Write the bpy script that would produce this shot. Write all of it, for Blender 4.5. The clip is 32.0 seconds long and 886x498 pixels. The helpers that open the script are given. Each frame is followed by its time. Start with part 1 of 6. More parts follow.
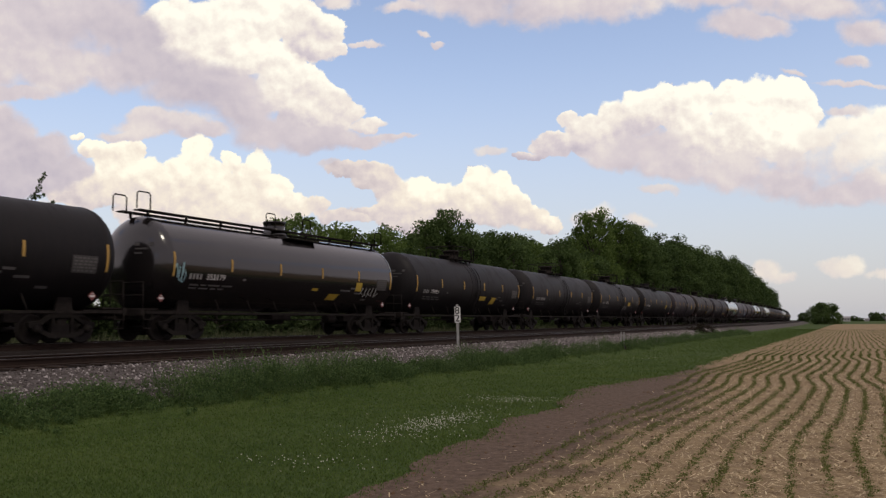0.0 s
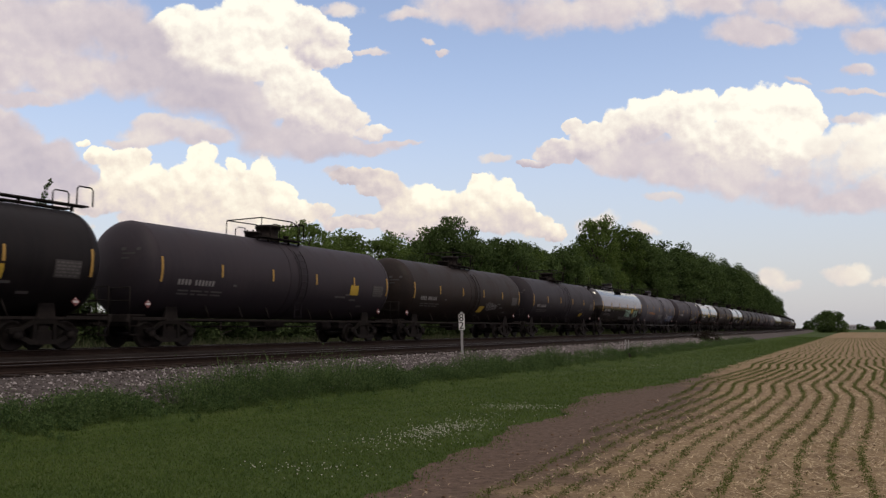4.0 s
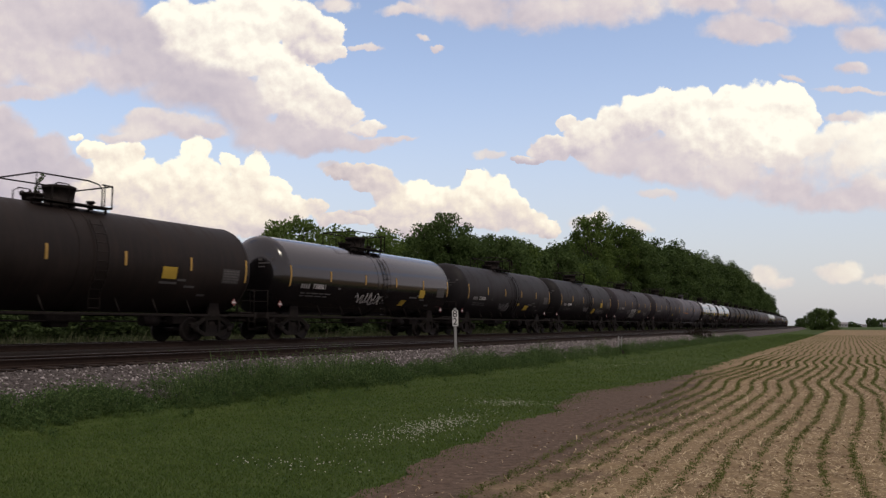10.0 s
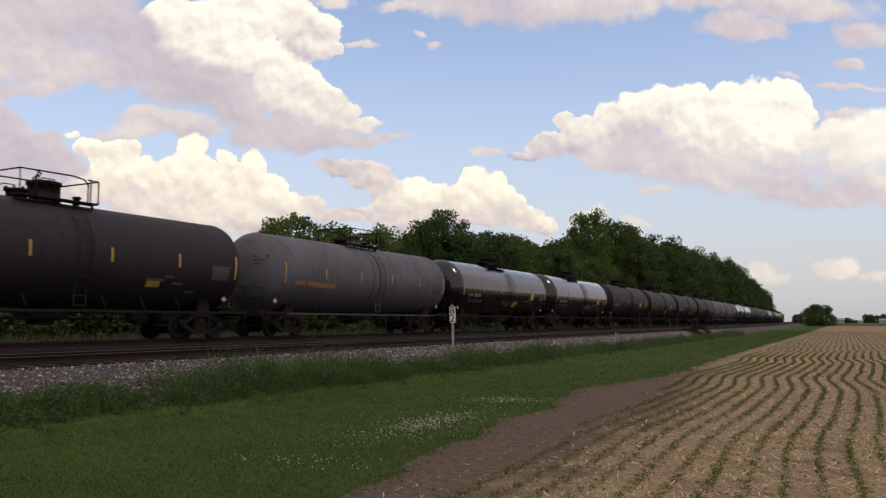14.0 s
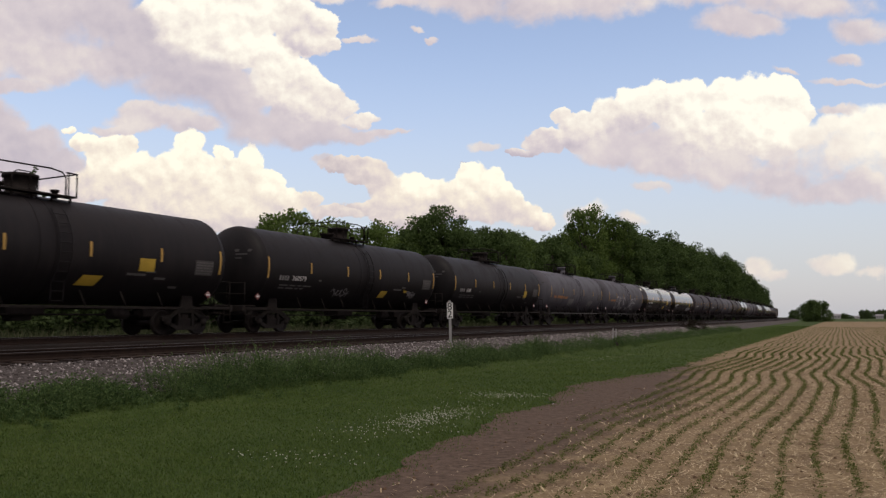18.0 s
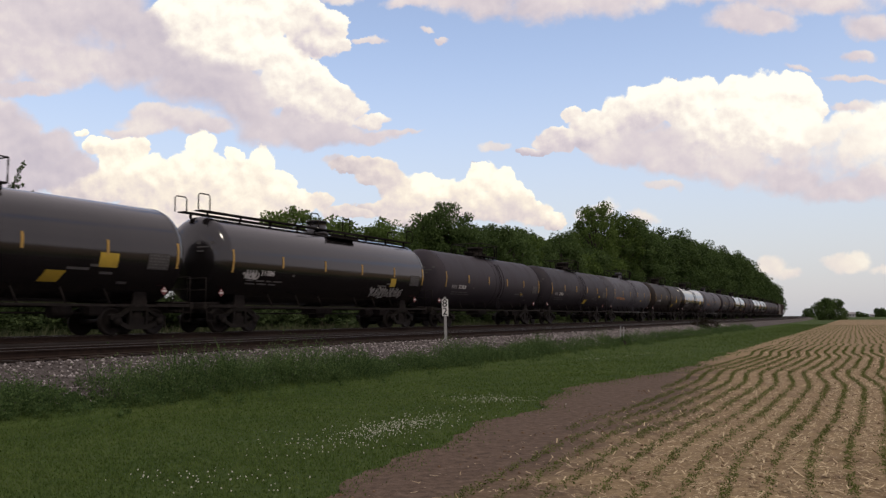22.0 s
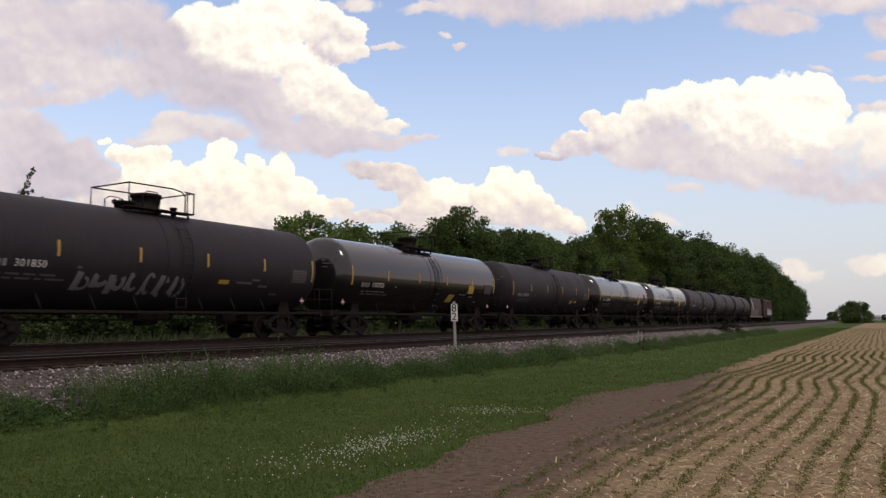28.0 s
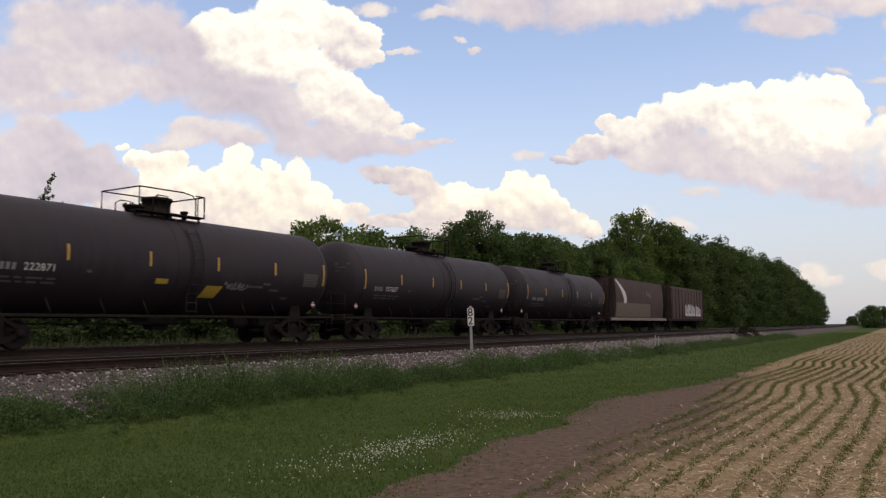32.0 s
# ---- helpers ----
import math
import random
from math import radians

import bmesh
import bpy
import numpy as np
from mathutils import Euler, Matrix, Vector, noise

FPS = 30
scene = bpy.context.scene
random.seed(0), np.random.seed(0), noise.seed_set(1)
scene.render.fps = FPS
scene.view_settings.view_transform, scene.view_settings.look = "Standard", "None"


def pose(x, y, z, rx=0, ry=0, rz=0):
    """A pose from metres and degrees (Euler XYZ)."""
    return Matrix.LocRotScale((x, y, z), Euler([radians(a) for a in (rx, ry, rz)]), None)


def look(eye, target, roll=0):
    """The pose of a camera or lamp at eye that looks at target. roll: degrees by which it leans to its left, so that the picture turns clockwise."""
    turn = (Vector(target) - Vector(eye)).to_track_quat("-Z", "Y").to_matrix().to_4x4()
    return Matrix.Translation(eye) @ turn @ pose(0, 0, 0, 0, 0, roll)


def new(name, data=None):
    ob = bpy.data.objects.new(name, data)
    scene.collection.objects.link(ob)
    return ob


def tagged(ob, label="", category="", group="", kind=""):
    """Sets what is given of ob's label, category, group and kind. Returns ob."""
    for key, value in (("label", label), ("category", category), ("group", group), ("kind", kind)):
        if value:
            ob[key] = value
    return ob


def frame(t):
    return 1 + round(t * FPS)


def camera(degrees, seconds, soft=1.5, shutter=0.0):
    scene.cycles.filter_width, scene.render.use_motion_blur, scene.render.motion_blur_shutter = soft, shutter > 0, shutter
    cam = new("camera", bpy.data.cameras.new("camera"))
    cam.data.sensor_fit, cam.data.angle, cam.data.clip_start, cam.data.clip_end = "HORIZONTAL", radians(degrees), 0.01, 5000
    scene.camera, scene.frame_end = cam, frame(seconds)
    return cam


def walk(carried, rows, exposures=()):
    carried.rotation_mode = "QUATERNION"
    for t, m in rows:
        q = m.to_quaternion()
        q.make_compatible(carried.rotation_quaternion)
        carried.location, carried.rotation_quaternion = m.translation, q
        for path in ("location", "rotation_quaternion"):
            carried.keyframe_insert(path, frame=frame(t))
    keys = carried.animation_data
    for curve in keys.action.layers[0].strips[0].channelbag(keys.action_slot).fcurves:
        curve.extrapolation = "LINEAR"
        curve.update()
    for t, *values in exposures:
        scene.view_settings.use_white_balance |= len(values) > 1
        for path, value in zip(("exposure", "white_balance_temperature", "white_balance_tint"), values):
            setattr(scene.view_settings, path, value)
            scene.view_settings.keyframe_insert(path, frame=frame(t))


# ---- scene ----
cam = camera(58.498, 32.0, soft=1.35, shutter=0.1)
walk(cam, [
    (0.0, pose(0.000, 0.000, 1.750, 95.271, 0.356, 27.163)),
    (0.5, pose(0.000, 0.000, 1.750, 95.210, 0.322, 27.277)),
    (1.0, pose(0.000, 0.000, 1.750, 95.190, 0.475, 27.339)),
    (1.5, pose(0.000, 0.000, 1.750, 95.213, 0.547, 27.407)),
    (2.0, pose(0.000, 0.000, 1.750, 95.266, 0.389, 27.473)),
    (2.5, pose(0.000, 0.000, 1.750, 95.339, 0.241, 27.658)),
    (3.0, pose(0.000, 0.000, 1.750, 95.385, 0.160, 27.638)),
    (3.5, pose(0.000, 0.000, 1.750, 95.588, 0.203, 27.533)),
    (5.5, pose(0.000, 0.000, 1.750, 96.061, 0.161, 27.354)),
    (6.0, pose(0.000, 0.000, 1.750, 96.038, 0.258, 27.330)),
    (6.5, pose(0.000, 0.000, 1.750, 95.964, 0.262, 27.286)),
    (7.0, pose(0.000, 0.000, 1.750, 95.824, 0.291, 27.283)),
    (7.5, pose(0.000, 0.000, 1.750, 95.658, 0.322, 27.263)),
    (8.0, pose(0.000, 0.000, 1.750, 95.603, 0.276, 27.221)),
    (8.5, pose(0.000, 0.000, 1.750, 95.544, 0.100, 27.146)),
    (9.0, pose(0.000, 0.000, 1.750, 95.515, 0.028, 27.060)),
    (9.5, pose(0.000, 0.000, 1.750, 95.495, 0.064, 27.064)),
    (10.0, pose(0.000, 0.000, 1.750, 95.508, -0.000, 27.000)),
    (10.5, pose(0.000, 0.000, 1.750, 95.519, 0.018, 26.948)),
    (11.0, pose(0.000, 0.000, 1.750, 95.546, 0.106, 26.869)),
    (11.5, pose(0.000, 0.000, 1.750, 95.491, 0.161, 26.850)),
    (12.0, pose(0.000, 0.000, 1.750, 95.382, 0.107, 26.841)),
    (12.5, pose(0.000, 0.000, 1.750, 95.301, 0.089, 26.816)),
    (13.0, pose(0.000, 0.000, 1.750, 95.226, 0.131, 26.869)),
    (13.5, pose(0.000, 0.000, 1.750, 95.251, 0.065, 26.824)),
    (14.0, pose(0.000, 0.000, 1.750, 95.281, 0.116, 26.809)),
    (14.5, pose(0.000, 0.000, 1.750, 95.255, 0.054, 26.760)),
    (16.5, pose(0.000, 0.000, 1.750, 95.183, 0.186, 26.813)),
    (17.0, pose(0.000, 0.000, 1.750, 95.130, -0.046, 26.677)),
    (17.5, pose(0.000, 0.000, 1.750, 95.080, 0.080, 26.623)),
    (18.0, pose(0.000, 0.000, 1.750, 94.976, 0.137, 26.621)),
    (18.5, pose(0.000, 0.000, 1.750, 94.887, 0.132, 26.674)),
    (19.0, pose(0.000, 0.000, 1.750, 94.804, 0.159, 26.777)),
    (19.5, pose(-0.003, 0.013, 1.749, 94.806, 0.170, 26.787)),
    (20.0, pose(-0.062, 0.278, 1.732, 94.934, 0.164, 26.868)),
    (20.5, pose(-0.118, 0.665, 1.708, 95.046, 0.324, 27.027)),
    (21.0, pose(-0.169, 1.122, 1.684, 95.031, 0.338, 27.173)),
    (21.5, pose(-0.206, 1.520, 1.667, 94.988, 0.347, 27.333)),
    (22.0, pose(-0.246, 1.907, 1.650, 94.980, 0.366, 27.443)),
    (22.5, pose(-0.272, 2.261, 1.647, 95.015, 0.574, 27.655)),
    (23.0, pose(-0.295, 2.599, 1.668, 94.969, 0.498, 27.887)),
    (23.5, pose(-0.331, 2.986, 1.659, 94.999, 0.564, 28.089)),
    (24.0, pose(-0.329, 2.956, 1.659, 94.930, 0.530, 28.086)),
    (24.5, pose(-0.322, 2.943, 1.660, 94.927, 0.611, 28.149)),
    (25.0, pose(-0.324, 2.965, 1.660, 94.935, 0.544, 28.222)),
    (25.5, pose(-0.324, 2.922, 1.661, 95.046, 0.582, 28.254)),
    (27.5, pose(-0.328, 2.912, 1.661, 95.249, 0.680, 28.759)),
    (28.0, pose(-0.330, 2.928, 1.660, 95.352, 0.612, 28.879)),
    (28.5, pose(-0.332, 2.952, 1.659, 95.392, 0.539, 28.945)),
    (29.0, pose(-0.329, 2.914, 1.660, 95.421, 0.568, 28.950)),
    (29.5, pose(-0.332, 2.940, 1.659, 95.473, 0.707, 29.049)),
    (30.0, pose(-0.334, 2.957, 1.659, 95.503, 0.657, 29.118)),
    (30.5, pose(-0.334, 2.953, 1.659, 95.464, 0.768, 29.172)),
    (31.0, pose(-0.329, 2.902, 1.660, 95.462, 0.562, 29.200)),
    (31.5, pose(-0.338, 2.895, 1.659, 95.576, 0.531, 29.507)),
    (32.0, pose(-0.339, 2.868, 1.659, 95.676, 0.564, 29.987)),
], exposures=[(0.0, 0.0), (19.6, 0.0), (23.5, 0.12), (32.0, 0.12)])

# ---------------------------------------------------------------- world, sun, exposure
HEAD = 27.0                                   # the lens looks this far to the left of the track
SUN_EL, SUN_AZ = 58.0, 118.0                  # sun: height, and bearing clockwise from the track's direction


def cloud_banks():
    """Banks of cumulus, the far ones first: soft edge from and to, then lobes (u, v, half width, half height, brightness) one metre ahead of the lens."""
    veil = [
        (0.026, 0.306, 0.068, 0.026, 0.55), (0.119, 0.302, 0.068, 0.027, 0.60), (0.211, 0.309, 0.071, 0.024, 0.60), (0.333, 0.314, 0.064, 0.021, 0.60),
        (0.369, 0.276, 0.043, 0.019, 0.58), (0.401, 0.271, 0.043, 0.014, 0.55), (0.454, 0.302, 0.093, 0.023, 0.62), (0.533, 0.271, 0.043, 0.017, 0.60),
        (0.515, 0.231, 0.021, 0.009, 0.58), (0.519, 0.202, 0.054, 0.005, 0.62), (0.440, 0.213, 0.021, 0.004, 0.60), (0.506, 0.167, 0.027, 0.006, 0.62),
        (-0.131, 0.312, 0.024, 0.009, 0.60), (-0.049, 0.299, 0.036, 0.009, 0.50), (-0.030, 0.263, 0.011, 0.004, 0.55), (-0.009, 0.252, 0.009, 0.003, 0.50),
        (-0.099, 0.254, 0.021, 0.004, 0.50)]
    small = [
        (0.061, 0.117, 0.021, 0.006, 0.60), (0.269, 0.071, 0.030, 0.006, 0.60), (0.111, 0.109, 0.020, 0.004, 0.55), (0.415, -0.029, 0.020, 0.016, 0.72),
        (0.434, -0.039, 0.017, 0.010, 0.70), (0.508, -0.032, 0.031, 0.014, 0.72), (0.551, -0.042, 0.019, 0.007, 0.66), (0.176, 0.038, 0.019, 0.013, 0.80),
        (0.199, 0.035, 0.021, 0.016, 0.85), (0.245, 0.029, 0.016, 0.011, 0.80), (-0.139, 0.101, 0.016, 0.006, 0.50)]
    mid = [
        (-0.114, 0.096, 0.030, 0.009, 0.50), (-0.085, 0.088, 0.026, 0.014, 0.60), (-0.067, 0.072, 0.020, 0.021, 0.62), (-0.030, 0.071, 0.026, 0.019, 1.00),
        (-0.051, 0.052, 0.029, 0.020, 0.80), (-0.006, 0.064, 0.024, 0.019, 0.85), (0.022, 0.065, 0.021, 0.019, 0.90), (0.044, 0.081, 0.020, 0.017, 1.10),
        (0.066, 0.074, 0.020, 0.017, 1.05), (0.086, 0.058, 0.020, 0.017, 1.00), (0.106, 0.039, 0.024, 0.019, 0.90), (0.131, 0.026, 0.019, 0.013, 0.80),
        (0.047, 0.045, 0.064, 0.024, 0.72), (-0.031, 0.036, 0.057, 0.019, 0.68), (-0.096, 0.047, 0.029, 0.010, 0.55)]
    low = [
        (-0.464, 0.141, 0.011, 0.006, 1.05), (-0.442, 0.128, 0.021, 0.012, 1.10), (-0.414, 0.117, 0.026, 0.019, 1.05), (-0.389, 0.128, 0.013, 0.013, 0.95),
        (-0.392, 0.092, 0.044, 0.027, 0.95), (-0.317, 0.113, 0.021, 0.021, 1.15), (-0.330, 0.088, 0.031, 0.029, 1.00), (-0.294, 0.083, 0.029, 0.029, 0.92),
        (-0.271, 0.109, 0.014, 0.014, 1.10), (-0.235, 0.102, 0.018, 0.018, 1.15), (-0.251, 0.082, 0.029, 0.026, 1.00), (-0.211, 0.071, 0.024, 0.023, 0.95),
        (-0.189, 0.052, 0.026, 0.020, 0.85), (-0.160, 0.054, 0.019, 0.014, 0.75), (-0.346, 0.051, 0.093, 0.031, 0.74), (-0.453, 0.069, 0.057, 0.024, 0.70),
        (-0.260, 0.040, 0.086, 0.029, 0.72), (-0.124, 0.040, 0.036, 0.011, 0.60), (-0.517, 0.036, 0.064, 0.021, 0.75)]
    arm = [
        (-0.353, 0.156, 0.066, 0.016, 0.56), (-0.399, 0.144, 0.043, 0.008, 0.55), (-0.310, 0.145, 0.041, 0.011, 0.46), (-0.373, 0.169, 0.029, 0.010, 0.60)]
    low_grey = [
        (-0.574, 0.161, 0.036, 0.031, 0.50), (-0.554, 0.136, 0.037, 0.043, 0.42), (-0.506, 0.122, 0.040, 0.027, 0.42), (-0.471, 0.101, 0.031, 0.020, 0.40),
        (-0.531, 0.090, 0.075, 0.027, 0.42), (-0.603, 0.115, 0.057, 0.057, 0.45)]
    tower = [
        (-0.346, 0.272, 0.050, 0.040, 0.90), (-0.324, 0.240, 0.055, 0.040, 0.95), (-0.290, 0.216, 0.055, 0.036, 0.90),
        (-0.333, 0.294, 0.034, 0.029, 1.15), (-0.296, 0.283, 0.044, 0.037, 1.25), (-0.239, 0.297, 0.057, 0.043, 1.20), (-0.178, 0.283, 0.037, 0.033, 0.85),
        (-0.142, 0.274, 0.020, 0.021, 0.95), (-0.131, 0.252, 0.011, 0.011, 0.90), (-0.160, 0.249, 0.029, 0.019, 0.75), (-0.264, 0.249, 0.041, 0.031, 1.25),
        (-0.224, 0.238, 0.036, 0.029, 1.15), (-0.191, 0.224, 0.019, 0.019, 1.10), (-0.171, 0.208, 0.021, 0.024, 1.05), (-0.153, 0.183, 0.026, 0.024, 1.00),
        (-0.203, 0.197, 0.036, 0.036, 0.90), (-0.126, 0.166, 0.027, 0.017, 0.95), (-0.096, 0.151, 0.029, 0.011, 0.80), (-0.160, 0.158, 0.057, 0.024, 0.80)]
    grey = [
        (-0.531, 0.283, 0.107, 0.068, 0.46), (-0.603, 0.236, 0.086, 0.057, 0.50), (-0.431, 0.286, 0.068, 0.050, 0.45), (-0.383, 0.271, 0.034, 0.031, 0.34),
        (-0.496, 0.233, 0.079, 0.030, 0.52), (-0.496, 0.214, 0.050, 0.019, 0.62), (-0.392, 0.231, 0.086, 0.033, 0.42), (-0.324, 0.209, 0.064, 0.036, 0.40),
        (-0.274, 0.194, 0.054, 0.034, 0.38), (-0.253, 0.169, 0.044, 0.030, 0.36), (-0.224, 0.144, 0.051, 0.023, 0.40), (-0.160, 0.135, 0.079, 0.018, 0.44),
        (-0.106, 0.131, 0.057, 0.009, 0.44), (-0.067, 0.133, 0.036, 0.004, 0.45), (-0.539, 0.197, 0.064, 0.010, 0.55)]
    right = [
        (0.213, 0.136, 0.030, 0.026, 0.74), (0.190, 0.142, 0.022, 0.020, 0.78),
        (0.111, 0.110, 0.024, 0.006, 0.50), (0.136, 0.125, 0.026, 0.016, 0.72), (0.154, 0.156, 0.016, 0.010, 0.95), (0.179, 0.136, 0.030, 0.026, 0.72),
        (0.211, 0.164, 0.023, 0.024, 1.00), (0.246, 0.164, 0.027, 0.029, 0.95), (0.281, 0.172, 0.026, 0.026, 1.05), (0.283, 0.179, 0.019, 0.016, 1.05),
        (0.319, 0.179, 0.023, 0.026, 1.15), (0.360, 0.179, 0.031, 0.029, 1.20), (0.401, 0.178, 0.031, 0.031, 1.25), (0.436, 0.178, 0.027, 0.029, 1.25),
        (0.456, 0.169, 0.018, 0.026, 1.15), (0.369, 0.136, 0.050, 0.036, 1.05), (0.422, 0.136, 0.044, 0.037, 1.30), (0.315, 0.136, 0.043, 0.034, 0.85)]
    right_low = [
        (0.261, 0.128, 0.050, 0.027, 0.55), (0.211, 0.111, 0.044, 0.017, 0.50), (0.290, 0.101, 0.057, 0.019, 0.60), (0.361, 0.094, 0.064, 0.021, 0.62),
        (0.326, 0.099, 0.019, 0.009, 0.90), (0.433, 0.079, 0.071, 0.023, 0.55), (0.440, 0.101, 0.043, 0.019, 0.80), (0.497, 0.065, 0.071, 0.020, 0.50),
        (0.490, 0.094, 0.043, 0.029, 0.72), (0.554, 0.072, 0.050, 0.026, 0.55), (0.497, 0.146, 0.020, 0.016, 1.05), (0.526, 0.145, 0.024, 0.021, 1.05),
        (0.556, 0.154, 0.029, 0.021, 1.05), (0.519, 0.115, 0.043, 0.031, 0.95), (0.569, 0.111, 0.043, 0.043, 0.90), (0.619, 0.108, 0.057, 0.050, 0.80),
        (0.476, 0.126, 0.026, 0.024, 1.00)]
    # unseen banks outside the view, added to warm the reflections on the gloss cars
    beyond = [(0.80, 0.27, 0.19, 0.13, 0.75), (0.98, 0.16, 0.26, 0.16, 0.70), (0.62, 0.47, 0.30, 0.10, 0.70), (0.95, 0.42, 0.30, 0.14, 0.80), (0.10, 0.50, 0.42, 0.10, 0.60),
              (-0.52, 0.54, 0.36, 0.12, 0.55), (-0.82, 0.30, 0.18, 0.16, 0.60), (-0.90, 0.12, 0.24, 0.08, 0.70)]
    return [(.02, .55, beyond), (-0.10, 0.80, veil), (0.00, 0.88, small), (0.04, 0.30, mid), (0.04, 0.26, low), (0.05, 0.70, arm), (0.05, 0.60, low_grey), (0.04, 0.26, tower), (0.02, 0.75, grey), (0.04, 0.26, right), (0.03, 0.85, right_low)]


def build_world():
    w = bpy.data.worlds.new("sky")
    scene.world = w
    w.use_nodes = True
    nt = w.node_tree
    nt.nodes.clear()
    N, L = nt.nodes.new, nt.links.new

    def val(op, a, b=None, c=None):
        n = N("ShaderNodeMath")
        n.operation = op
        for i, x in enumerate((a, b, c)):
            if x is None:
                continue
            if isinstance(x, (int, float)):
                n.inputs[i].default_value = x
            else:
                L(x, n.inputs[i])
        return n.outputs[0]

    sky = N("ShaderNodeTexSky")
    sky.sky_type, sky.sun_disc = "NISHITA", False
    sky.sun_elevation, sky.sun_rotation = radians(SUN_EL), radians(SUN_AZ)
    sky.air_density, sky.dust_density, sky.ozone_density = 1.0, 1.2, 2.0
    co = N("ShaderNodeTexCoord")
    rot = N("ShaderNodeVectorRotate")
    rot.rotation_type = "Z_AXIS"
    rot.inputs["Angle"].default_value = radians(-HEAD)
    L(co.outputs["Generated"], rot.inputs["Vector"])
    tilt = N("ShaderNodeVectorRotate")
    tilt.rotation_type = "X_AXIS"
    tilt.inputs["Angle"].default_value = radians(-5.5)
    L(rot.outputs[0], tilt.inputs["Vector"])
    sep = N("ShaderNodeSeparateXYZ")
    L(tilt.outputs[0], sep.inputs[0])
    depth = val("MAXIMUM", val("ABSOLUTE", sep.outputs[1]), 0.12)
    u, v = val("DIVIDE", sep.outputs[0], depth), val("DIVIDE", sep.outputs[2], depth)
    plane = N("ShaderNodeCombineXYZ")
    L(u, plane.inputs[0]), L(v, plane.inputs[1])

    def noise_at(scale, detail, rough, offset=(0, 0, 0)):
        m = N("ShaderNodeVectorMath")
        m.operation = "ADD"
        L(plane.outputs[0], m.inputs[0])
        m.inputs[1].default_value = offset
        n = N("ShaderNodeTexNoise")
        n.inputs["Scale"].default_value, n.inputs["Detail"].default_value, n.inputs["Roughness"].default_value = scale, detail, rough
        L(m.outputs[0], n.inputs["Vector"])
        return n

    def vec(op, a, b=None, c=None):
        n = N("ShaderNodeVectorMath")
        n.operation = op
        for i, x in enumerate((a, b, c)):
            if x is None:
                continue
            if isinstance(x, tuple):
                n.inputs[i].default_value = x
            else:
                L(x, n.inputs[i])
        return n

    warp = noise_at(8, 3, .5)
    bent = vec("MULTIPLY_ADD", vec("SUBTRACT", warp.outputs["Color"], (.5, .5, .5)).outputs[0], (.035, .03, 0), plane.outputs[0])
    flat = vec("MULTIPLY", bent.outputs[0], (1, 1, 0)).outputs[0]
    fray = noise_at(24, 6, .62, (7, 2, 0))
    torn = vec("MULTIPLY_ADD", vec("SUBTRACT", fray.outputs["Color"], (.5, .5, .5)).outputs[0], (.034, .030, 0), flat).outputs[0]

    def billows(scale, offset):
        """Round cauliflower heads: high in the middle of each cell."""
        n = N("ShaderNodeTexVoronoi")
        n.voronoi_dimensions, n.feature = "2D", "SMOOTH_F1"
        n.inputs["Scale"].default_value, n.inputs["Smoothness"].default_value = scale, .35
        L(vec("ADD", torn, offset).outputs[0], n.inputs["Vector"])
        return val("SUBTRACT", .42, n.outputs["Distance"])

    def heads(offset):
        big, small = billows(19, offset), billows(52, offset)
        return val("ADD", big, val("MULTIPLY", small, .5))

    head, lifted = heads((3, 1, 0)), heads((3.0035, 1.008, 0))
    lump, lump_up = noise_at(20, 6, .6, (1, 4, 0)), noise_at(20, 6, .6, (1.004, 4.010, 0))
    relief = val("ADD", val("MULTIPLY", val("SUBTRACT", head, lifted), .45), val("MULTIPLY", val("SUBTRACT", lump.outputs[0], lump_up.outputs[0]), 1.5))
    puff = noise_at(6, 4, .5, (0, 5, 2))
    wisp = noise_at(16, 5, .6, (2, 8, 0))

    # cloud cover added out of view, for the tanks to reflect
    behind = N("ShaderNodeMapRange")
    behind.interpolation_type = "SMOOTHSTEP"
    for key, q in (("From Min", .31), ("From Max", .50), ("To Min", 0.0), ("To Max", 1.0)):
        behind.inputs[key].default_value = q
    side = val("ARCTAN2", sep.outputs[0], sep.outputs[1])
    L(val("MAXIMUM", val("MULTIPLY", val("ABSOLUTE", side), .6), sep.outputs[2]), behind.inputs["Value"])
    ahead = val("SUBTRACT", 1.0, behind.outputs[0])
    wide = N("ShaderNodeTexNoise")
    wide.inputs["Scale"].default_value, wide.inputs["Detail"].default_value = 2.6, 5
    L(vec("MULTIPLY", tilt.outputs[0], (1, 1, 2.6)).outputs[0], wide.inputs["Vector"])

    def smooth(x, lo, hi):
        n = N("ShaderNodeMapRange")
        n.interpolation_type = "SMOOTHSTEP"
        n.inputs["From Min"].default_value, n.inputs["From Max"].default_value = lo, hi
        L(x, n.inputs["Value"])
        return n.outputs[0]

    def tone_of(lit):
        tone = N("ShaderNodeValToRGB")
        tone.color_ramp.elements[0].position, tone.color_ramp.elements[0].color = .15, CLOUD_TONES[0]
        tone.color_ramp.elements[1].position, tone.color_ramp.elements[1].color = 1.0, CLOUD_TONES[3]
        for at, c in ((.45, CLOUD_TONES[1]), (.72, CLOUD_TONES[2])):
            tone.color_ramp.elements.new(at).color = c
        L(lit, tone.inputs[0])
        return tone.outputs[0]

    def over(under, top, factor):
        m = N("ShaderNodeMix")
        m.data_type = "RGBA"
        L(factor, m.inputs["Factor"]), L(under, m.inputs["A"]), L(top, m.inputs["B"])
        return m.outputs["Result"]

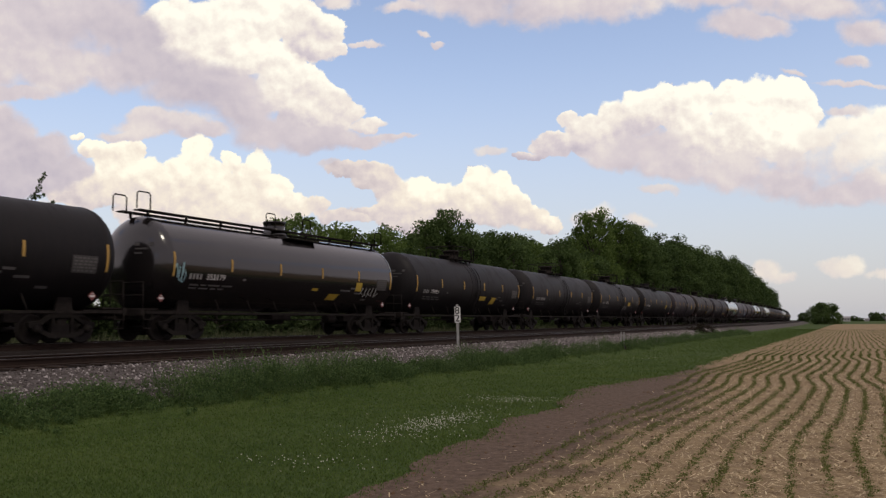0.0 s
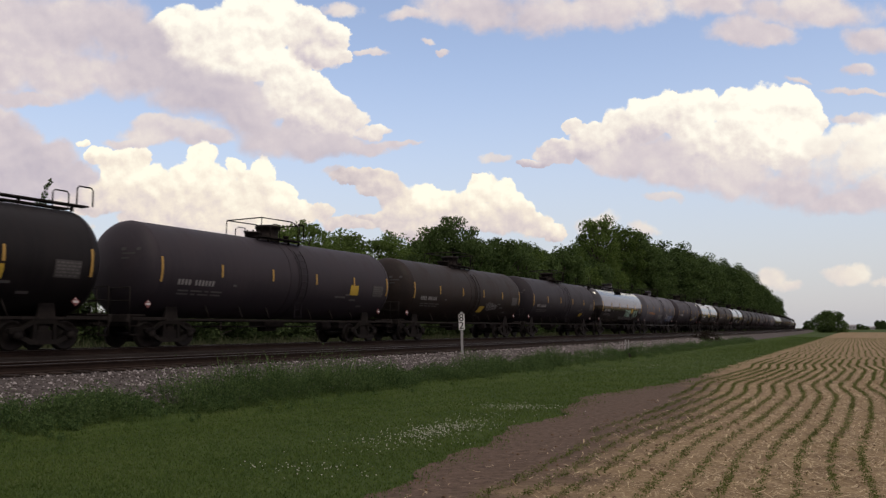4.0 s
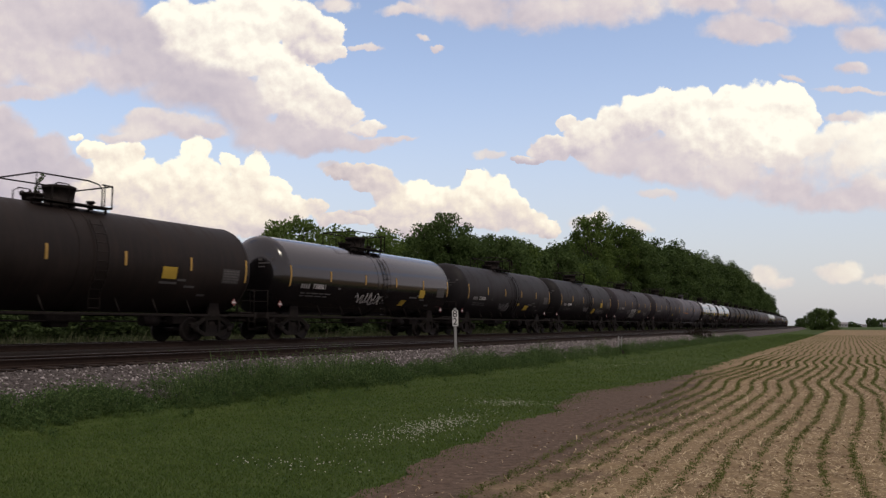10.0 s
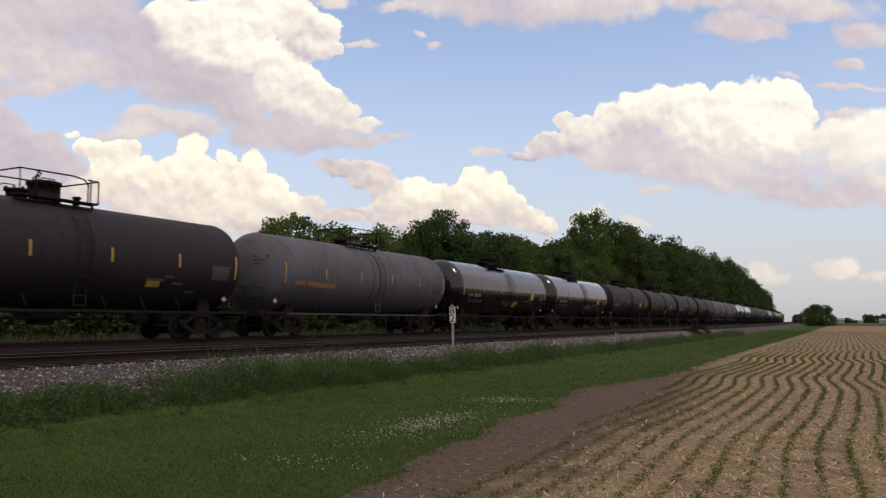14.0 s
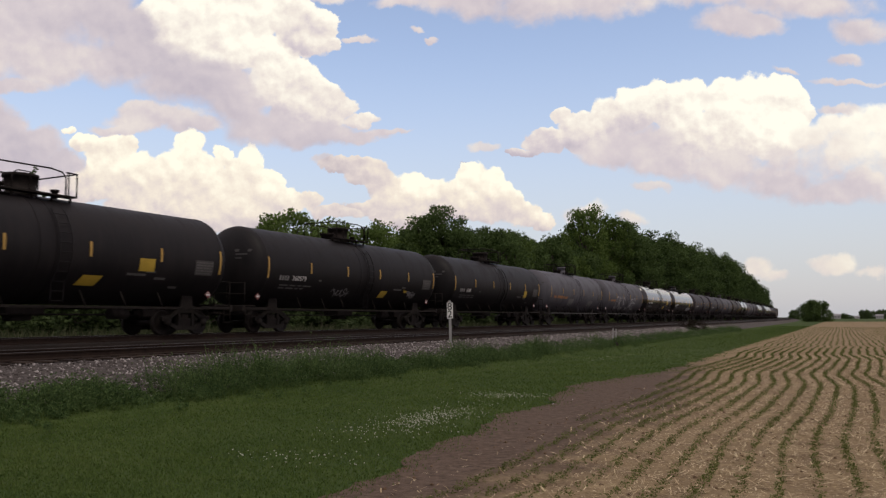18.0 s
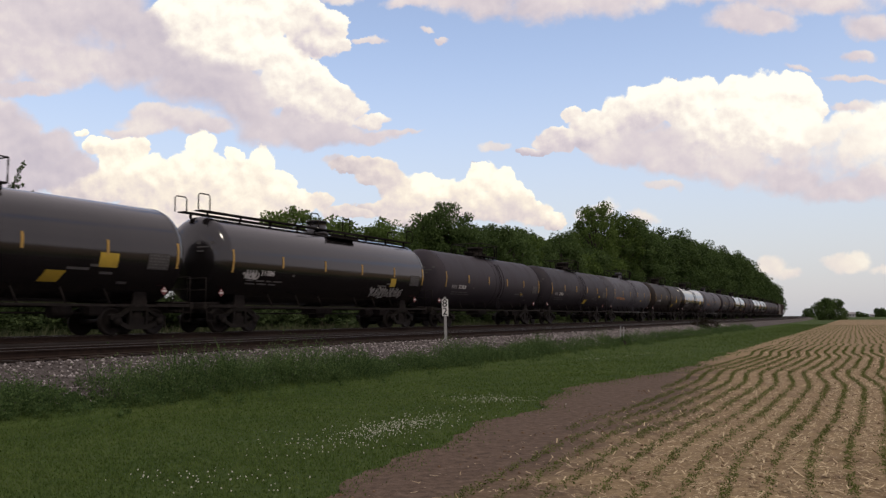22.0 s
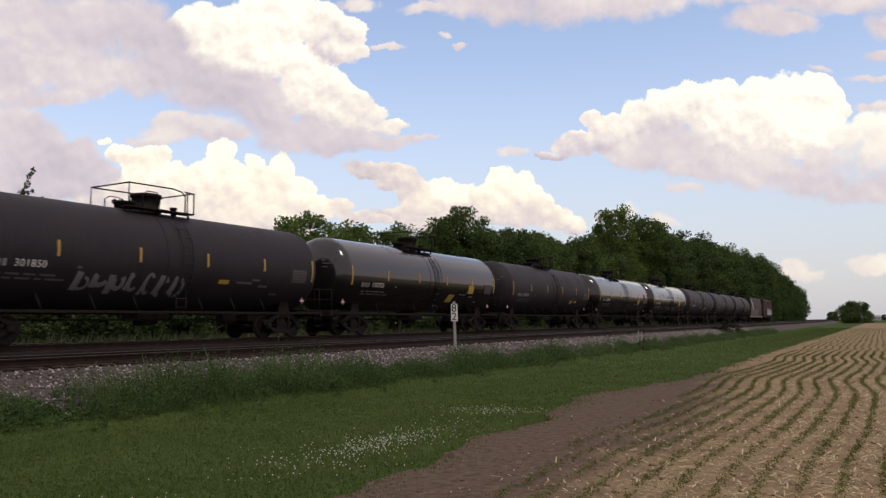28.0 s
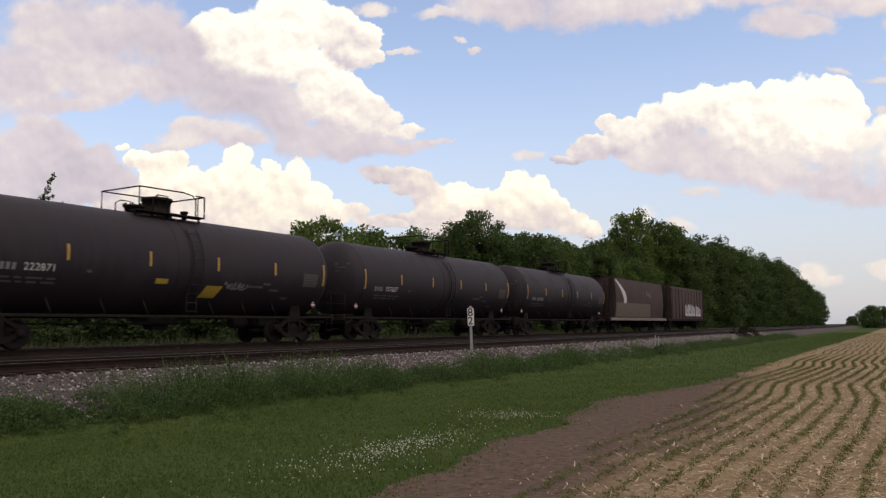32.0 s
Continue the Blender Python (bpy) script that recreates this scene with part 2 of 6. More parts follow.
    def cloud_bank(lo, hi, lobes):
        """A node group that lays one bank of lobes over the sky behind it."""
        g = bpy.data.node_groups.new("cloud_bank", "ShaderNodeTree")
        for kind, key in (("NodeSocketColor", "Under"), ("NodeSocketVector", "Place"), ("NodeSocketFloat", "Head"), ("NodeSocketFloat", "Relief"), ("NodeSocketFloat", "Puff"), ("NodeSocketFloat", "Wisp"), ("NodeSocketFloat", "Ahead")):
            g.interface.new_socket(key, in_out="INPUT", socket_type=kind)
        g.interface.new_socket("Sky", in_out="OUTPUT", socket_type="NodeSocketColor")
        GN, GL = g.nodes.new, g.links.new
        src, dst = GN("NodeGroupInput"), GN("NodeGroupOutput")

        def calc(op, a, b=None, c=None, kind="ShaderNodeMath", out=0):
            n = GN(kind)
            n.operation = op
            for i, x in enumerate((a, b, c)):
                if x is None:
                    continue
                if isinstance(x, (int, float, tuple)):
                    n.inputs[i].default_value = x
                else:
                    GL(x, n.inputs[i])
            return n.outputs[out]

        crisp = hi < .32
        cover, weight, shade = None, .001, 0.0
        for (bu, bv, rx, ry, b) in lobes:
            rx, ry = (rx * 1.10, ry * 1.10) if crisp else (rx * 1.14, ry * 1.14)
            d = calc("MULTIPLY_ADD", src.outputs["Place"], (1 / rx, 1 / ry, 0), (-bu / rx, -bv / ry, 1), "ShaderNodeVectorMath")
            f = calc("SUBTRACT", 2.15, calc("DOT_PRODUCT", d, d, None, "ShaderNodeVectorMath", "Value"))
            cover = f if cover is None else calc("SMOOTH_MAX", cover, f, .25)
            p = calc("MAXIMUM", f, .0)
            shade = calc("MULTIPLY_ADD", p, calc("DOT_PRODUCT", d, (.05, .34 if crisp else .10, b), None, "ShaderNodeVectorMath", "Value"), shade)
            weight = calc("ADD", p, weight)
        field = calc("MULTIPLY_ADD", src.outputs["Head"], .62 if crisp else .25, calc("MAXIMUM", cover, -1.5))
        field = calc("MULTIPLY_ADD", src.outputs["Wisp"], .6 if crisp else (1.9 if hi > .78 else 1.0), field)
        lit = calc("DIVIDE", shade, weight)
        lit = calc("MULTIPLY_ADD", src.outputs["Relief"], 1.0 if crisp else .4, lit)
        lit = calc("MULTIPLY_ADD", src.outputs["Puff"], .7 if crisp else 1.0, lit)
        lit = calc("MULTIPLY_ADD", src.outputs["Wisp"], .25 if crisp else .3, lit)
        tone = GN("ShaderNodeValToRGB")
        # banks low over the horizon are seen through warmer air
        tones = LOW_TONES if sum(q[1] for q in lobes) / len(lobes) < .10 else CLOUD_TONES
        tone.color_ramp.elements[0].position, tone.color_ramp.elements[0].color = .15, tones[0]
        tone.color_ramp.elements[1].position, tone.color_ramp.elements[1].color = 1.0, tones[3]
        for at, c in ((.45, tones[1]), (.72, tones[2])):
            tone.color_ramp.elements.new(at).color = c
        GL(calc("MULTIPLY_ADD", lit, .80, .0 if crisp else .03), tone.inputs[0])
        mask = GN("ShaderNodeMapRange")
        mask.interpolation_type = "SMOOTHSTEP"
        mask.inputs["From Min"].default_value, mask.inputs["From Max"].default_value = lo + .15, hi + .15
        mask.inputs["To Max"].default_value = .8 if hi > .85 else 1.0
        GL(field, mask.inputs["Value"])
        m = GN("ShaderNodeMix")
        m.data_type = "RGBA"
        GL(calc("MULTIPLY", src.outputs["Ahead"], mask.outputs[0]), m.inputs["Factor"])
        GL(src.outputs["Under"], m.inputs["A"]), GL(tone.outputs[0], m.inputs["B"]), GL(m.outputs["Result"], dst.inputs["Sky"])
        return g

    def lay_clouds(air):
        colour = over(air, tone_of(val("MULTIPLY_ADD", wide.outputs[0], .62, .05)), val("MULTIPLY", behind.outputs[0], smooth(val("MULTIPLY", val("SUBTRACT", wide.outputs[0], .31), 6.0), .04, .36)))
        low_puff, low_wisp = val("SUBTRACT", puff.outputs[0], .5), val("SUBTRACT", wisp.outputs[0], .5)
        for lo, hi, lobes in cloud_banks():
            n = N("ShaderNodeGroup")
            n.node_tree = cloud_bank(lo, hi, lobes)
            for key, x in (("Under", colour), ("Place", torn), ("Head", head), ("Relief", relief), ("Puff", low_puff), ("Wisp", low_wisp), ("Ahead", ahead)):
                L(x, n.inputs[key])
            colour = n.outputs["Sky"]
        return colour

    # blue of the clear air, paler towards the horizon by an added haze colour
    gain = N("ShaderNodeMix")
    gain.data_type, gain.blend_type = "RGBA", "MULTIPLY"
    gain.inputs["Factor"].default_value = 1
    gain.inputs["B"].default_value = (SKY_GAIN[0], SKY_GAIN[1], SKY_GAIN[2], 1)
    L(sky.outputs[0], gain.inputs["A"])
    up = N("ShaderNodeSeparateXYZ")
    L(co.outputs["Generated"], up.inputs[0])
    low = N("ShaderNodeMapRange")
    low.interpolation_type = "SMOOTHSTEP"
    for key, q in (("From Min", 0.0), ("From Max", .36), ("To Min", .80), ("To Max", 0.0)):
        low.inputs[key].default_value = q
    L(up.outputs[2], low.inputs["Value"])
    haze = N("ShaderNodeMix")
    haze.data_type = "RGBA"
    L(low.outputs[0], haze.inputs["Factor"])
    L(gain.outputs["Result"], haze.inputs["A"])
    haze.inputs["B"].default_value = (5.0, 5.15, 5.75, 1)
    bg = N("ShaderNodeBackground")
    bg.inputs["Strength"].default_value = .1
    L(lay_clouds(haze.outputs["Result"]), bg.inputs["Color"])
    out = N("ShaderNodeOutputWorld")
    L(bg.outputs[0], out.inputs["Surface"])


LOW_TONES = ((5.7, 5.0, 5.3, 1), (7.4, 6.5, 6.3, 1), (9.1, 8.1, 6.95, 1), (10.7, 10.1, 8.4, 1))
CLOUD_TONES = ((5.4, 4.85, 5.5, 1), (6.9, 6.15, 6.4, 1), (8.8, 8.0, 7.3, 1), (10.6, 10.1, 8.8, 1))
SKY_GAIN = (2.56, 2.13, 1.93)
build_world()
sun_data = bpy.data.lights.new("sun", "SUN")
sun_data.energy, sun_data.angle, sun_data.color = 1.1, radians(12.0), (1, .91, .76)
sun = new("sun", sun_data)
_az, _el = radians(SUN_AZ), radians(SUN_EL)
sun.matrix_world = look((60 * math.sin(_az), 60 * math.cos(_az), 80), (60 * math.sin(_az) - math.sin(_az) * math.cos(_el), 60 * math.cos(_az) - math.cos(_az) * math.cos(_el), 80 - math.sin(_el)))
scene.view_settings.exposure = 0.0


# ---------------------------------------------------------------- materials
def material(name, stops, rough=.8, scale=4.0, fine=40.0, bump=.3, metal=0.0, rand=0.0, coord="Object", stretch=(1, 1, 1), spec=.5, fine_mix=.5, island=0.0, dist=.02, coat=0.0, translucent=0.0):
    """A surface with colour stops spread by coarse and fine noise, relief, and a shift from piece to piece."""
    m = bpy.data.materials.new(name)
    m.use_nodes = True
    nt = m.node_tree
    N, L = nt.nodes.new, nt.links.new
    bsdf = nt.nodes["Principled BSDF"]
    bsdf.inputs["Roughness"].default_value, bsdf.inputs["Metallic"].default_value = rough, metal
    bsdf.inputs["Specular IOR Level"].default_value = spec
    bsdf.inputs["Coat Weight"].default_value = coat
    co = N("ShaderNodeTexCoord")
    mp = N("ShaderNodeMapping")
    mp.inputs["Scale"].default_value = stretch
    if coord == "World":
        geo = N("ShaderNodeNewGeometry")
        L(geo.outputs["Position"], mp.inputs["Vector"])
    else:
        L(co.outputs[coord], mp.inputs["Vector"])
    a, b = N("ShaderNodeTexNoise"), N("ShaderNodeTexNoise")
    for n, s, d in ((a, scale, 4), (b, fine, 5)):
        n.inputs["Scale"].default_value, n.inputs["Detail"].default_value, n.inputs["Roughness"].default_value = s, d, .6
        L(mp.outputs[0], n.inputs["Vector"])
    mix = N("ShaderNodeMix")
    mix.inputs["Factor"].default_value = fine_mix
    L(a.outputs[0], mix.inputs["A"]), L(b.outputs[0], mix.inputs["B"])
    fac = mix.outputs["Result"]
    if rand or island:
        add = N("ShaderNodeMath")
        add.operation = "MULTIPLY_ADD"
        if island:
            g = N("ShaderNodeNewGeometry")
            L(g.outputs["Random Per Island"], add.inputs[0])
        else:
            g = N("ShaderNodeObjectInfo")
            L(g.outputs["Random"], add.inputs[0])
        k = island or rand
        add.inputs[1].default_value = k
        sub = N("ShaderNodeMath")
        sub.operation = "SUBTRACT"
        L(fac, sub.inputs[0])
        sub.inputs[1].default_value = k / 2
        L(sub.outputs[0], add.inputs[2])
        fac = add.outputs[0]
        if island and rand:
            more, oi = N("ShaderNodeMath"), N("ShaderNodeObjectInfo")
            more.operation = "MULTIPLY_ADD"
            L(oi.outputs["Random"], more.inputs[0])
            more.inputs[1].default_value = rand
            L(fac, more.inputs[2])
            fac = more.outputs[0]
    ramp = N("ShaderNodeValToRGB")
    el = ramp.color_ramp.elements
    lo, hi = .3, .7
    el[0].position, el[0].color = lo, (*stops[0], 1)
    el[1].position, el[1].color = hi, (*stops[-1], 1)
    for i, c in enumerate(stops[1:-1], 1):
        el.new(lo + (hi - lo) * i / (len(stops) - 1)).color = (*c, 1)
    L(fac, ramp.inputs[0])
    L(ramp.outputs[0], bsdf.inputs["Base Color"])
    if bump:
        bp = N("ShaderNodeBump")
        bp.inputs["Strength"].default_value, bp.inputs["Distance"].default_value = bump, dist
        L(mix.outputs["Result"], bp.inputs["Height"])
        L(bp.outputs[0], bsdf.inputs["Normal"])
    if translucent:
        tr = N("ShaderNodeBsdfTranslucent")
        L(ramp.outputs[0], tr.inputs["Color"])
        ms = N("ShaderNodeMixShader")
        ms.inputs[0].default_value = translucent
        L(bsdf.outputs[0], ms.inputs[1]), L(tr.outputs[0], ms.inputs[2])
        L(ms.outputs[0], nt.nodes["Material Output"].inputs["Surface"])
    return m


def plain(name, color, rough=.7, metal=0.0, vary=.25):
    lo = tuple(c * (1 - vary) for c in color)
    hi = tuple(min(1, c * (1 + vary)) for c in color)
    return material(name, [lo, hi], rough=rough, metal=metal, scale=1.5, fine=30, bump=.15, dist=.004)


def tank_paint(name, color, grime, rough, rough_dirty, dirt=.5, coat=0.0, spec=.25):
    """Car paint with road film: blotches along the shell, streaks that run down round it, dust thickest low on the shell."""
    m = bpy.data.materials.new(name)
    m.use_nodes = True
    nt = m.node_tree
    N, L = nt.nodes.new, nt.links.new
    bsdf = nt.nodes["Principled BSDF"]
    co, info = N("ShaderNodeTexCoord"), N("ShaderNodeObjectInfo")
    shift = N("ShaderNodeVectorMath")
    shift.operation = "ADD"
    comb = N("ShaderNodeCombineXYZ")
    mul = N("ShaderNodeMath")
    mul.operation = "MULTIPLY"
    L(info.outputs["Random"], mul.inputs[0])
    mul.inputs[1].default_value = 90
    L(mul.outputs[0], comb.inputs[1])
    L(co.outputs["Object"], shift.inputs[0]), L(comb.outputs[0], shift.inputs[1])

    def tex(scale, stretch, detail=5):
        mp = N("ShaderNodeMapping")
        mp.inputs["Scale"].default_value = stretch
        L(shift.outputs[0], mp.inputs["Vector"])
        n = N("ShaderNodeTexNoise")
        n.inputs["Scale"].default_value, n.inputs["Detail"].default_value, n.inputs["Roughness"].default_value = scale, detail, .62
        L(mp.outputs[0], n.inputs["Vector"])
        return n.outputs[0]

    streak, blotch, dust = tex(1.6, (.35, 3.2, .35)), tex(.9, (1, 1, 1)), tex(16, (1, 1, 1))

    def rng(x, a, b, lo=0.0, hi=1.0):
        n = N("ShaderNodeMapRange")
        n.interpolation_type = "SMOOTHSTEP"
        for key, q in (("From Min", a), ("From Max", b), ("To Min", lo), ("To Max", hi)):
            n.inputs[key].default_value = q
        L(x, n.inputs["Value"])
        return n.outputs[0]

    def mth(op, x, y):
        n = N("ShaderNodeMath")
        n.operation = op
        for i, q in enumerate((x, y)):
            if isinstance(q, (int, float)):
                n.inputs[i].default_value = q
            else:
                L(q, n.inputs[i])
        return n.outputs[0]

    film = mth("ADD", mth("MULTIPLY", rng(streak, .42, .72), .55), mth("MULTIPLY", rng(blotch, .4, .75), .6))
    film = mth("ADD", film, mth("MULTIPLY", rng(dust, .45, .8), .2))
    film = mth("MULTIPLY", film, dirt)
    mix = N("ShaderNodeMix")
    mix.data_type = "RGBA"
    L(film, mix.inputs["Factor"])
    mix.inputs["A"].default_value, mix.inputs["B"].default_value = (*color, 1), (*grime, 1)
    hue = N("ShaderNodeHueSaturation")
    L(mix.outputs["Result"], hue.inputs["Color"])
    hue_val = N("ShaderNodeMapRange")
    hue_val.inputs["To Min"].default_value, hue_val.inputs["To Max"].default_value = .8, 1.25
    L(info.outputs["Random"], hue_val.inputs["Value"])
    L(hue_val.outputs[0], hue.inputs["Value"])
    L(hue.outputs[0], bsdf.inputs["Base Color"])
    L(rng(film, 0, .7, rough, rough_dirty), bsdf.inputs["Roughness"])
    bsdf.inputs["Specular IOR Level"].default_value = spec
    bsdf.inputs["Coat Weight"].default_value, bsdf.inputs["Coat Roughness"].default_value = coat, .14
    # blotches, and faint draw marks that run the length of the shell
    bp = N("ShaderNodeBump")
    bp.inputs["Strength"].default_value, bp.inputs["Distance"].default_value = .16, .03
    L(mth("ADD", mth("MULTIPLY", blotch, .7), mth("MULTIPLY", tex(3.2, (1.6, .06, 1.6), 4), .5)), bp.inputs["Height"])
    L(bp.outputs[0], bsdf.inputs["Normal"])
    return m


M_BLACK = tank_paint("black_paint", (0.0080, 0.0070, 0.0078), (0.0250, 0.0212, 0.0215), .52, .75, .5, spec=.16)
M_SATIN = tank_paint("charcoal_paint", (0.0215, 0.0182, 0.0225), (0.0430, 0.0352, 0.0400), .55, .75, .6, spec=.18)
M_BROWN = tank_paint("brown_black_paint", (.013, .0098, .0086), (.036, .026, .022), .52, .72, .6, spec=.16)
M_GLOSS = tank_paint("gloss_black_paint", (.0075, .0065, .007), (.026, .022, .022), .13, .30, .34, coat=.42, spec=.5)
M_GREY = tank_paint("grey_paint", (0.0825, 0.0800, 0.0935), (0.0436, 0.0400, 0.0422), .6, .78, .7, spec=.2)
M_IRON = material("dark_running_gear", [(0.0060, 0.0049, 0.0048), (0.0150, 0.0123, 0.0112), (0.0330, 0.0263, 0.0232)], rough=.85, spec=.12, scale=5, fine=50)
M_WHEEL = material("wheel_steel", [(.008, .0065, .006), (.02, .016, .014)], rough=.6, scale=6, fine=40, metal=.1, spec=.15)
M_STEEL = material("rail_head_steel", [(0.050, 0.043, 0.039), (0.100, 0.090, 0.082)], rough=.45, scale=3, fine=40, metal=.85)
M_RUST = material("rusty_rail_web", [(0.0095, 0.0055, 0.0044), (0.0190, 0.0112, 0.0082), (0.0300, 0.0182, 0.0128)], rough=.9, spec=.2, scale=6, fine=60, coord="World")
M_YELLOW = plain("yellow_reflector", (.37, .225, .05), .65)
M_YPLATE = plain("yellow_stencil_panel", (.40, .27, .025), .7)
M_WHITE = plain("white_stencil", (.5, .48, .47), .7)
M_MARK = plain("worn_white_mark", (.2, .192, .19), .75)
M_DIMWHITE = plain("faded_stencil", (.085, .08, .078), .8)
M_PANEL = plain("grey_test_panel", (.040, .037, .036), .75)
M_FRAME = material("truck_frame_iron", [(.005, .0042, .004), (.011, .009, .008), (.022, .018, .0155)], rough=.8, spec=.15, scale=5, fine=40)
M_RED = plain("red_placard", (.15, .04, .04), .65)
M_TIE = material("weathered_tie", [(.010, .007, .0055), (.024, .016, .012), (.045, .032, .025)], rough=.92, spec=.2, scale=3, fine=45, rand=.3, stretch=(1, 5, 5))
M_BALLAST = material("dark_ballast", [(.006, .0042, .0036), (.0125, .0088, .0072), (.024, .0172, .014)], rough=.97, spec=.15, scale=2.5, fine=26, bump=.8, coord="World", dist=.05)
M_SHOULDER = material("grey_ballast", [(.028, .023, .021), (.070, .060, .056), (.145, .127, .121)], rough=.97, spec=.15, scale=9, fine=24, bump=1.0, coord="World", dist=.06)
M_STONE = material("ballast_stone", [(.05, .041, .038), (.115, .10, .096), (.34, .31, .30)], rough=.9, spec=.2, scale=2, fine=12, coord="World", island=.55)
M_GRASSG = material("grass_ground", [(0.0205, 0.0375, 0.0098), (0.0370, 0.0600, 0.0152), (0.0535, 0.0765, 0.0210), (0.0790, 0.0960, 0.0315)], rough=.97, spec=.08, scale=.5, fine=9, bump=.7, coord="World", dist=.06)
M_BLADE = material("grass_blade", [(0.0540, 0.0900, 0.0225), (0.0820, 0.1250, 0.0310), (0.1180, 0.1570, 0.0430)], rough=.85, spec=.12, scale=.45, fine=3, bump=0, coord="World", island=.22, translucent=.5)
M_WEED = material("weed_leaf", [(0.0400, 0.0730, 0.0250), (0.0710, 0.1160, 0.0390), (0.1080, 0.1600, 0.0560)], rough=.85, spec=.12, scale=.8, fine=6, bump=0, coord="World", island=.5, translucent=.4)
M_SEED = material("soy_leaf", [(0.0633, 0.0811, 0.0208), (0.0978, 0.1196, 0.0312), (0.1323, 0.1508, 0.0442)], rough=.85, spec=.12, scale=.6, fine=6, bump=0, coord="World", island=.4, translucent=.2)
M_DIRT = material("bare_soil", [(.085, .053, .034), (.135, .088, .056), (.20, .138, .09)], rough=.97, spec=.1, scale=1.2, fine=14, bump=.9, coord="World", dist=.05)
M_STRAW = material("straw", [(.22, .155, .085), (.37, .28, .16), (.52, .42, .26)], rough=.85, scale=2, fine=8, bump=0, coord="World", island=.6)
M_LEAF = material("tree_leaf", [(0.0280, 0.0480, 0.0150), (0.0480, 0.0800, 0.0240), (0.0780, 0.1200, 0.0380)], rough=.8, spec=.15, rand=.3, scale=.25, fine=2, bump=0, coord="World", island=.45, translucent=.42)
M_LEAF_LIGHT = material("light_tree_leaf", [(0.0520, 0.0850, 0.0200), (0.0820, 0.1280, 0.0300), (0.1150, 0.1680, 0.0440)], rough=.8, spec=.15, rand=.2, scale=.3, fine=2, bump=0, coord="World", island=.45, translucent=.48)
M_ROUGH = material("rough_grass_blade", [(0.0360, 0.0460, 0.0220), (0.0640, 0.0760, 0.0360), (0.1000, 0.1020, 0.0580)], rough=.9, spec=.08, scale=.6, fine=5, bump=0, coord="World", island=.5, translucent=.15)
M_BRUSH = material("brush_leaf", [(0.0200, 0.0330, 0.0120), (0.0360, 0.0540, 0.0200), (0.0600, 0.0840, 0.0310)], rough=.85, spec=.1, scale=.3, fine=2, bump=0, coord="World", island=.45, rand=.12, translucent=.25)
M_TWIG = material("brown_twig", [(.010, .0078, .0058), (.020, .0155, .011), (.034, .027, .018)], rough=.95, spec=.1, scale=2, fine=9, bump=0, coord="World", island=.5)
M_BARK = material("bark", [(.03, .024, .018), (.07, .058, .045)], rough=.95, scale=3, fine=18, bump=.8, stretch=(4, 4, 1))
M_FLOWER = plain("clover_flower", (.5, .49, .42), .85)
M_SIGN = plain("sign_white", (.62, .62, .60), .6, vary=.1)
M_INK = plain("sign_black", (.012, .012, .012), .6)
M_POST = material("galvanised_post", [(.20, .20, .20), (.33, .33, .32)], rough=.6, scale=6, fine=40, metal=.3)
M_FARWALL = plain("pale_wall", (.36, .36, .36), .8)
M_FARROOF = plain("grey_roof", (.22, .21, .21), .7)


def field_material():
    """Brown soil that turns to straw-strewn stubble away from the grass edge."""
    m = material("straw_field_soil", [(.104, .070, .041), (.180, .128, .075), (.264, .197, .114), (.375, .293, .172)], rough=.97, spec=.1, scale=1.6, fine=17, bump=.9, coord="World", dist=.04, fine_mix=.6)
    nt = m.node_tree
    N, L = nt.nodes.new, nt.links.new
    bsdf = nt.nodes["Principled BSDF"]
    straw = bsdf.inputs["Base Color"].links[0].from_socket
    geo, sep, n1, n2 = N("ShaderNodeNewGeometry"), N("ShaderNodeSeparateXYZ"), N("ShaderNodeTexNoise"), N("ShaderNodeTexNoise")
    L(geo.outputs["Position"], sep.inputs[0])
    n1.inputs["Scale"].default_value, n1.inputs["Detail"].default_value = .9, 6
    n2.inputs["Scale"].default_value, n2.inputs["Detail"].default_value, n2.inputs["Roughness"].default_value = 8, 9, .74
    L(geo.outputs["Position"], n1.inputs["Vector"]), L(geo.outputs["Position"], n2.inputs["Vector"])
    wob = N("ShaderNodeMath")
    wob.operation = "MULTIPLY_ADD"
    L(n1.outputs[0], wob.inputs[0])
    wob.inputs[1].default_value = 2.6
    # further off the stubble reaches up to the grass
    reach = N("ShaderNodeMapRange")
    for key, q in (("From Min", 18.0), ("From Max", 38.0), ("To Min", 0.0), ("To Max", 2.8)):
        reach.inputs[key].default_value = q
    L(sep.outputs[1], reach.inputs["Value"])
    shift = N("ShaderNodeMath")
    L(sep.outputs[0], shift.inputs[0]), L(reach.outputs[0], shift.inputs[1])
    L(shift.outputs[0], wob.inputs[2])
    edge = N("ShaderNodeMapRange")
    edge.interpolation_type = "SMOOTHSTEP"
    edge.inputs["From Min"].default_value, edge.inputs["From Max"].default_value = -2.6, -.9
    L(wob.outputs[0], edge.inputs["Value"])
    soil = N("ShaderNodeValToRGB")
    for e, at, c in zip(soil.color_ramp.elements, (.3, .72), ((.041, .028, .021, 1), (.158, .113, .085, 1))):
        e.position, e.color = at, c
    L(n2.outputs[0], soil.inputs[0])
    mix = N("ShaderNodeMix")
    mix.data_type = "RGBA"
    L(edge.outputs[0], mix.inputs["Factor"]), L(soil.outputs[0], mix.inputs["A"]), L(straw, mix.inputs["B"])
    L(mix.outputs["Result"], bsdf.inputs["Base Color"])
    return m


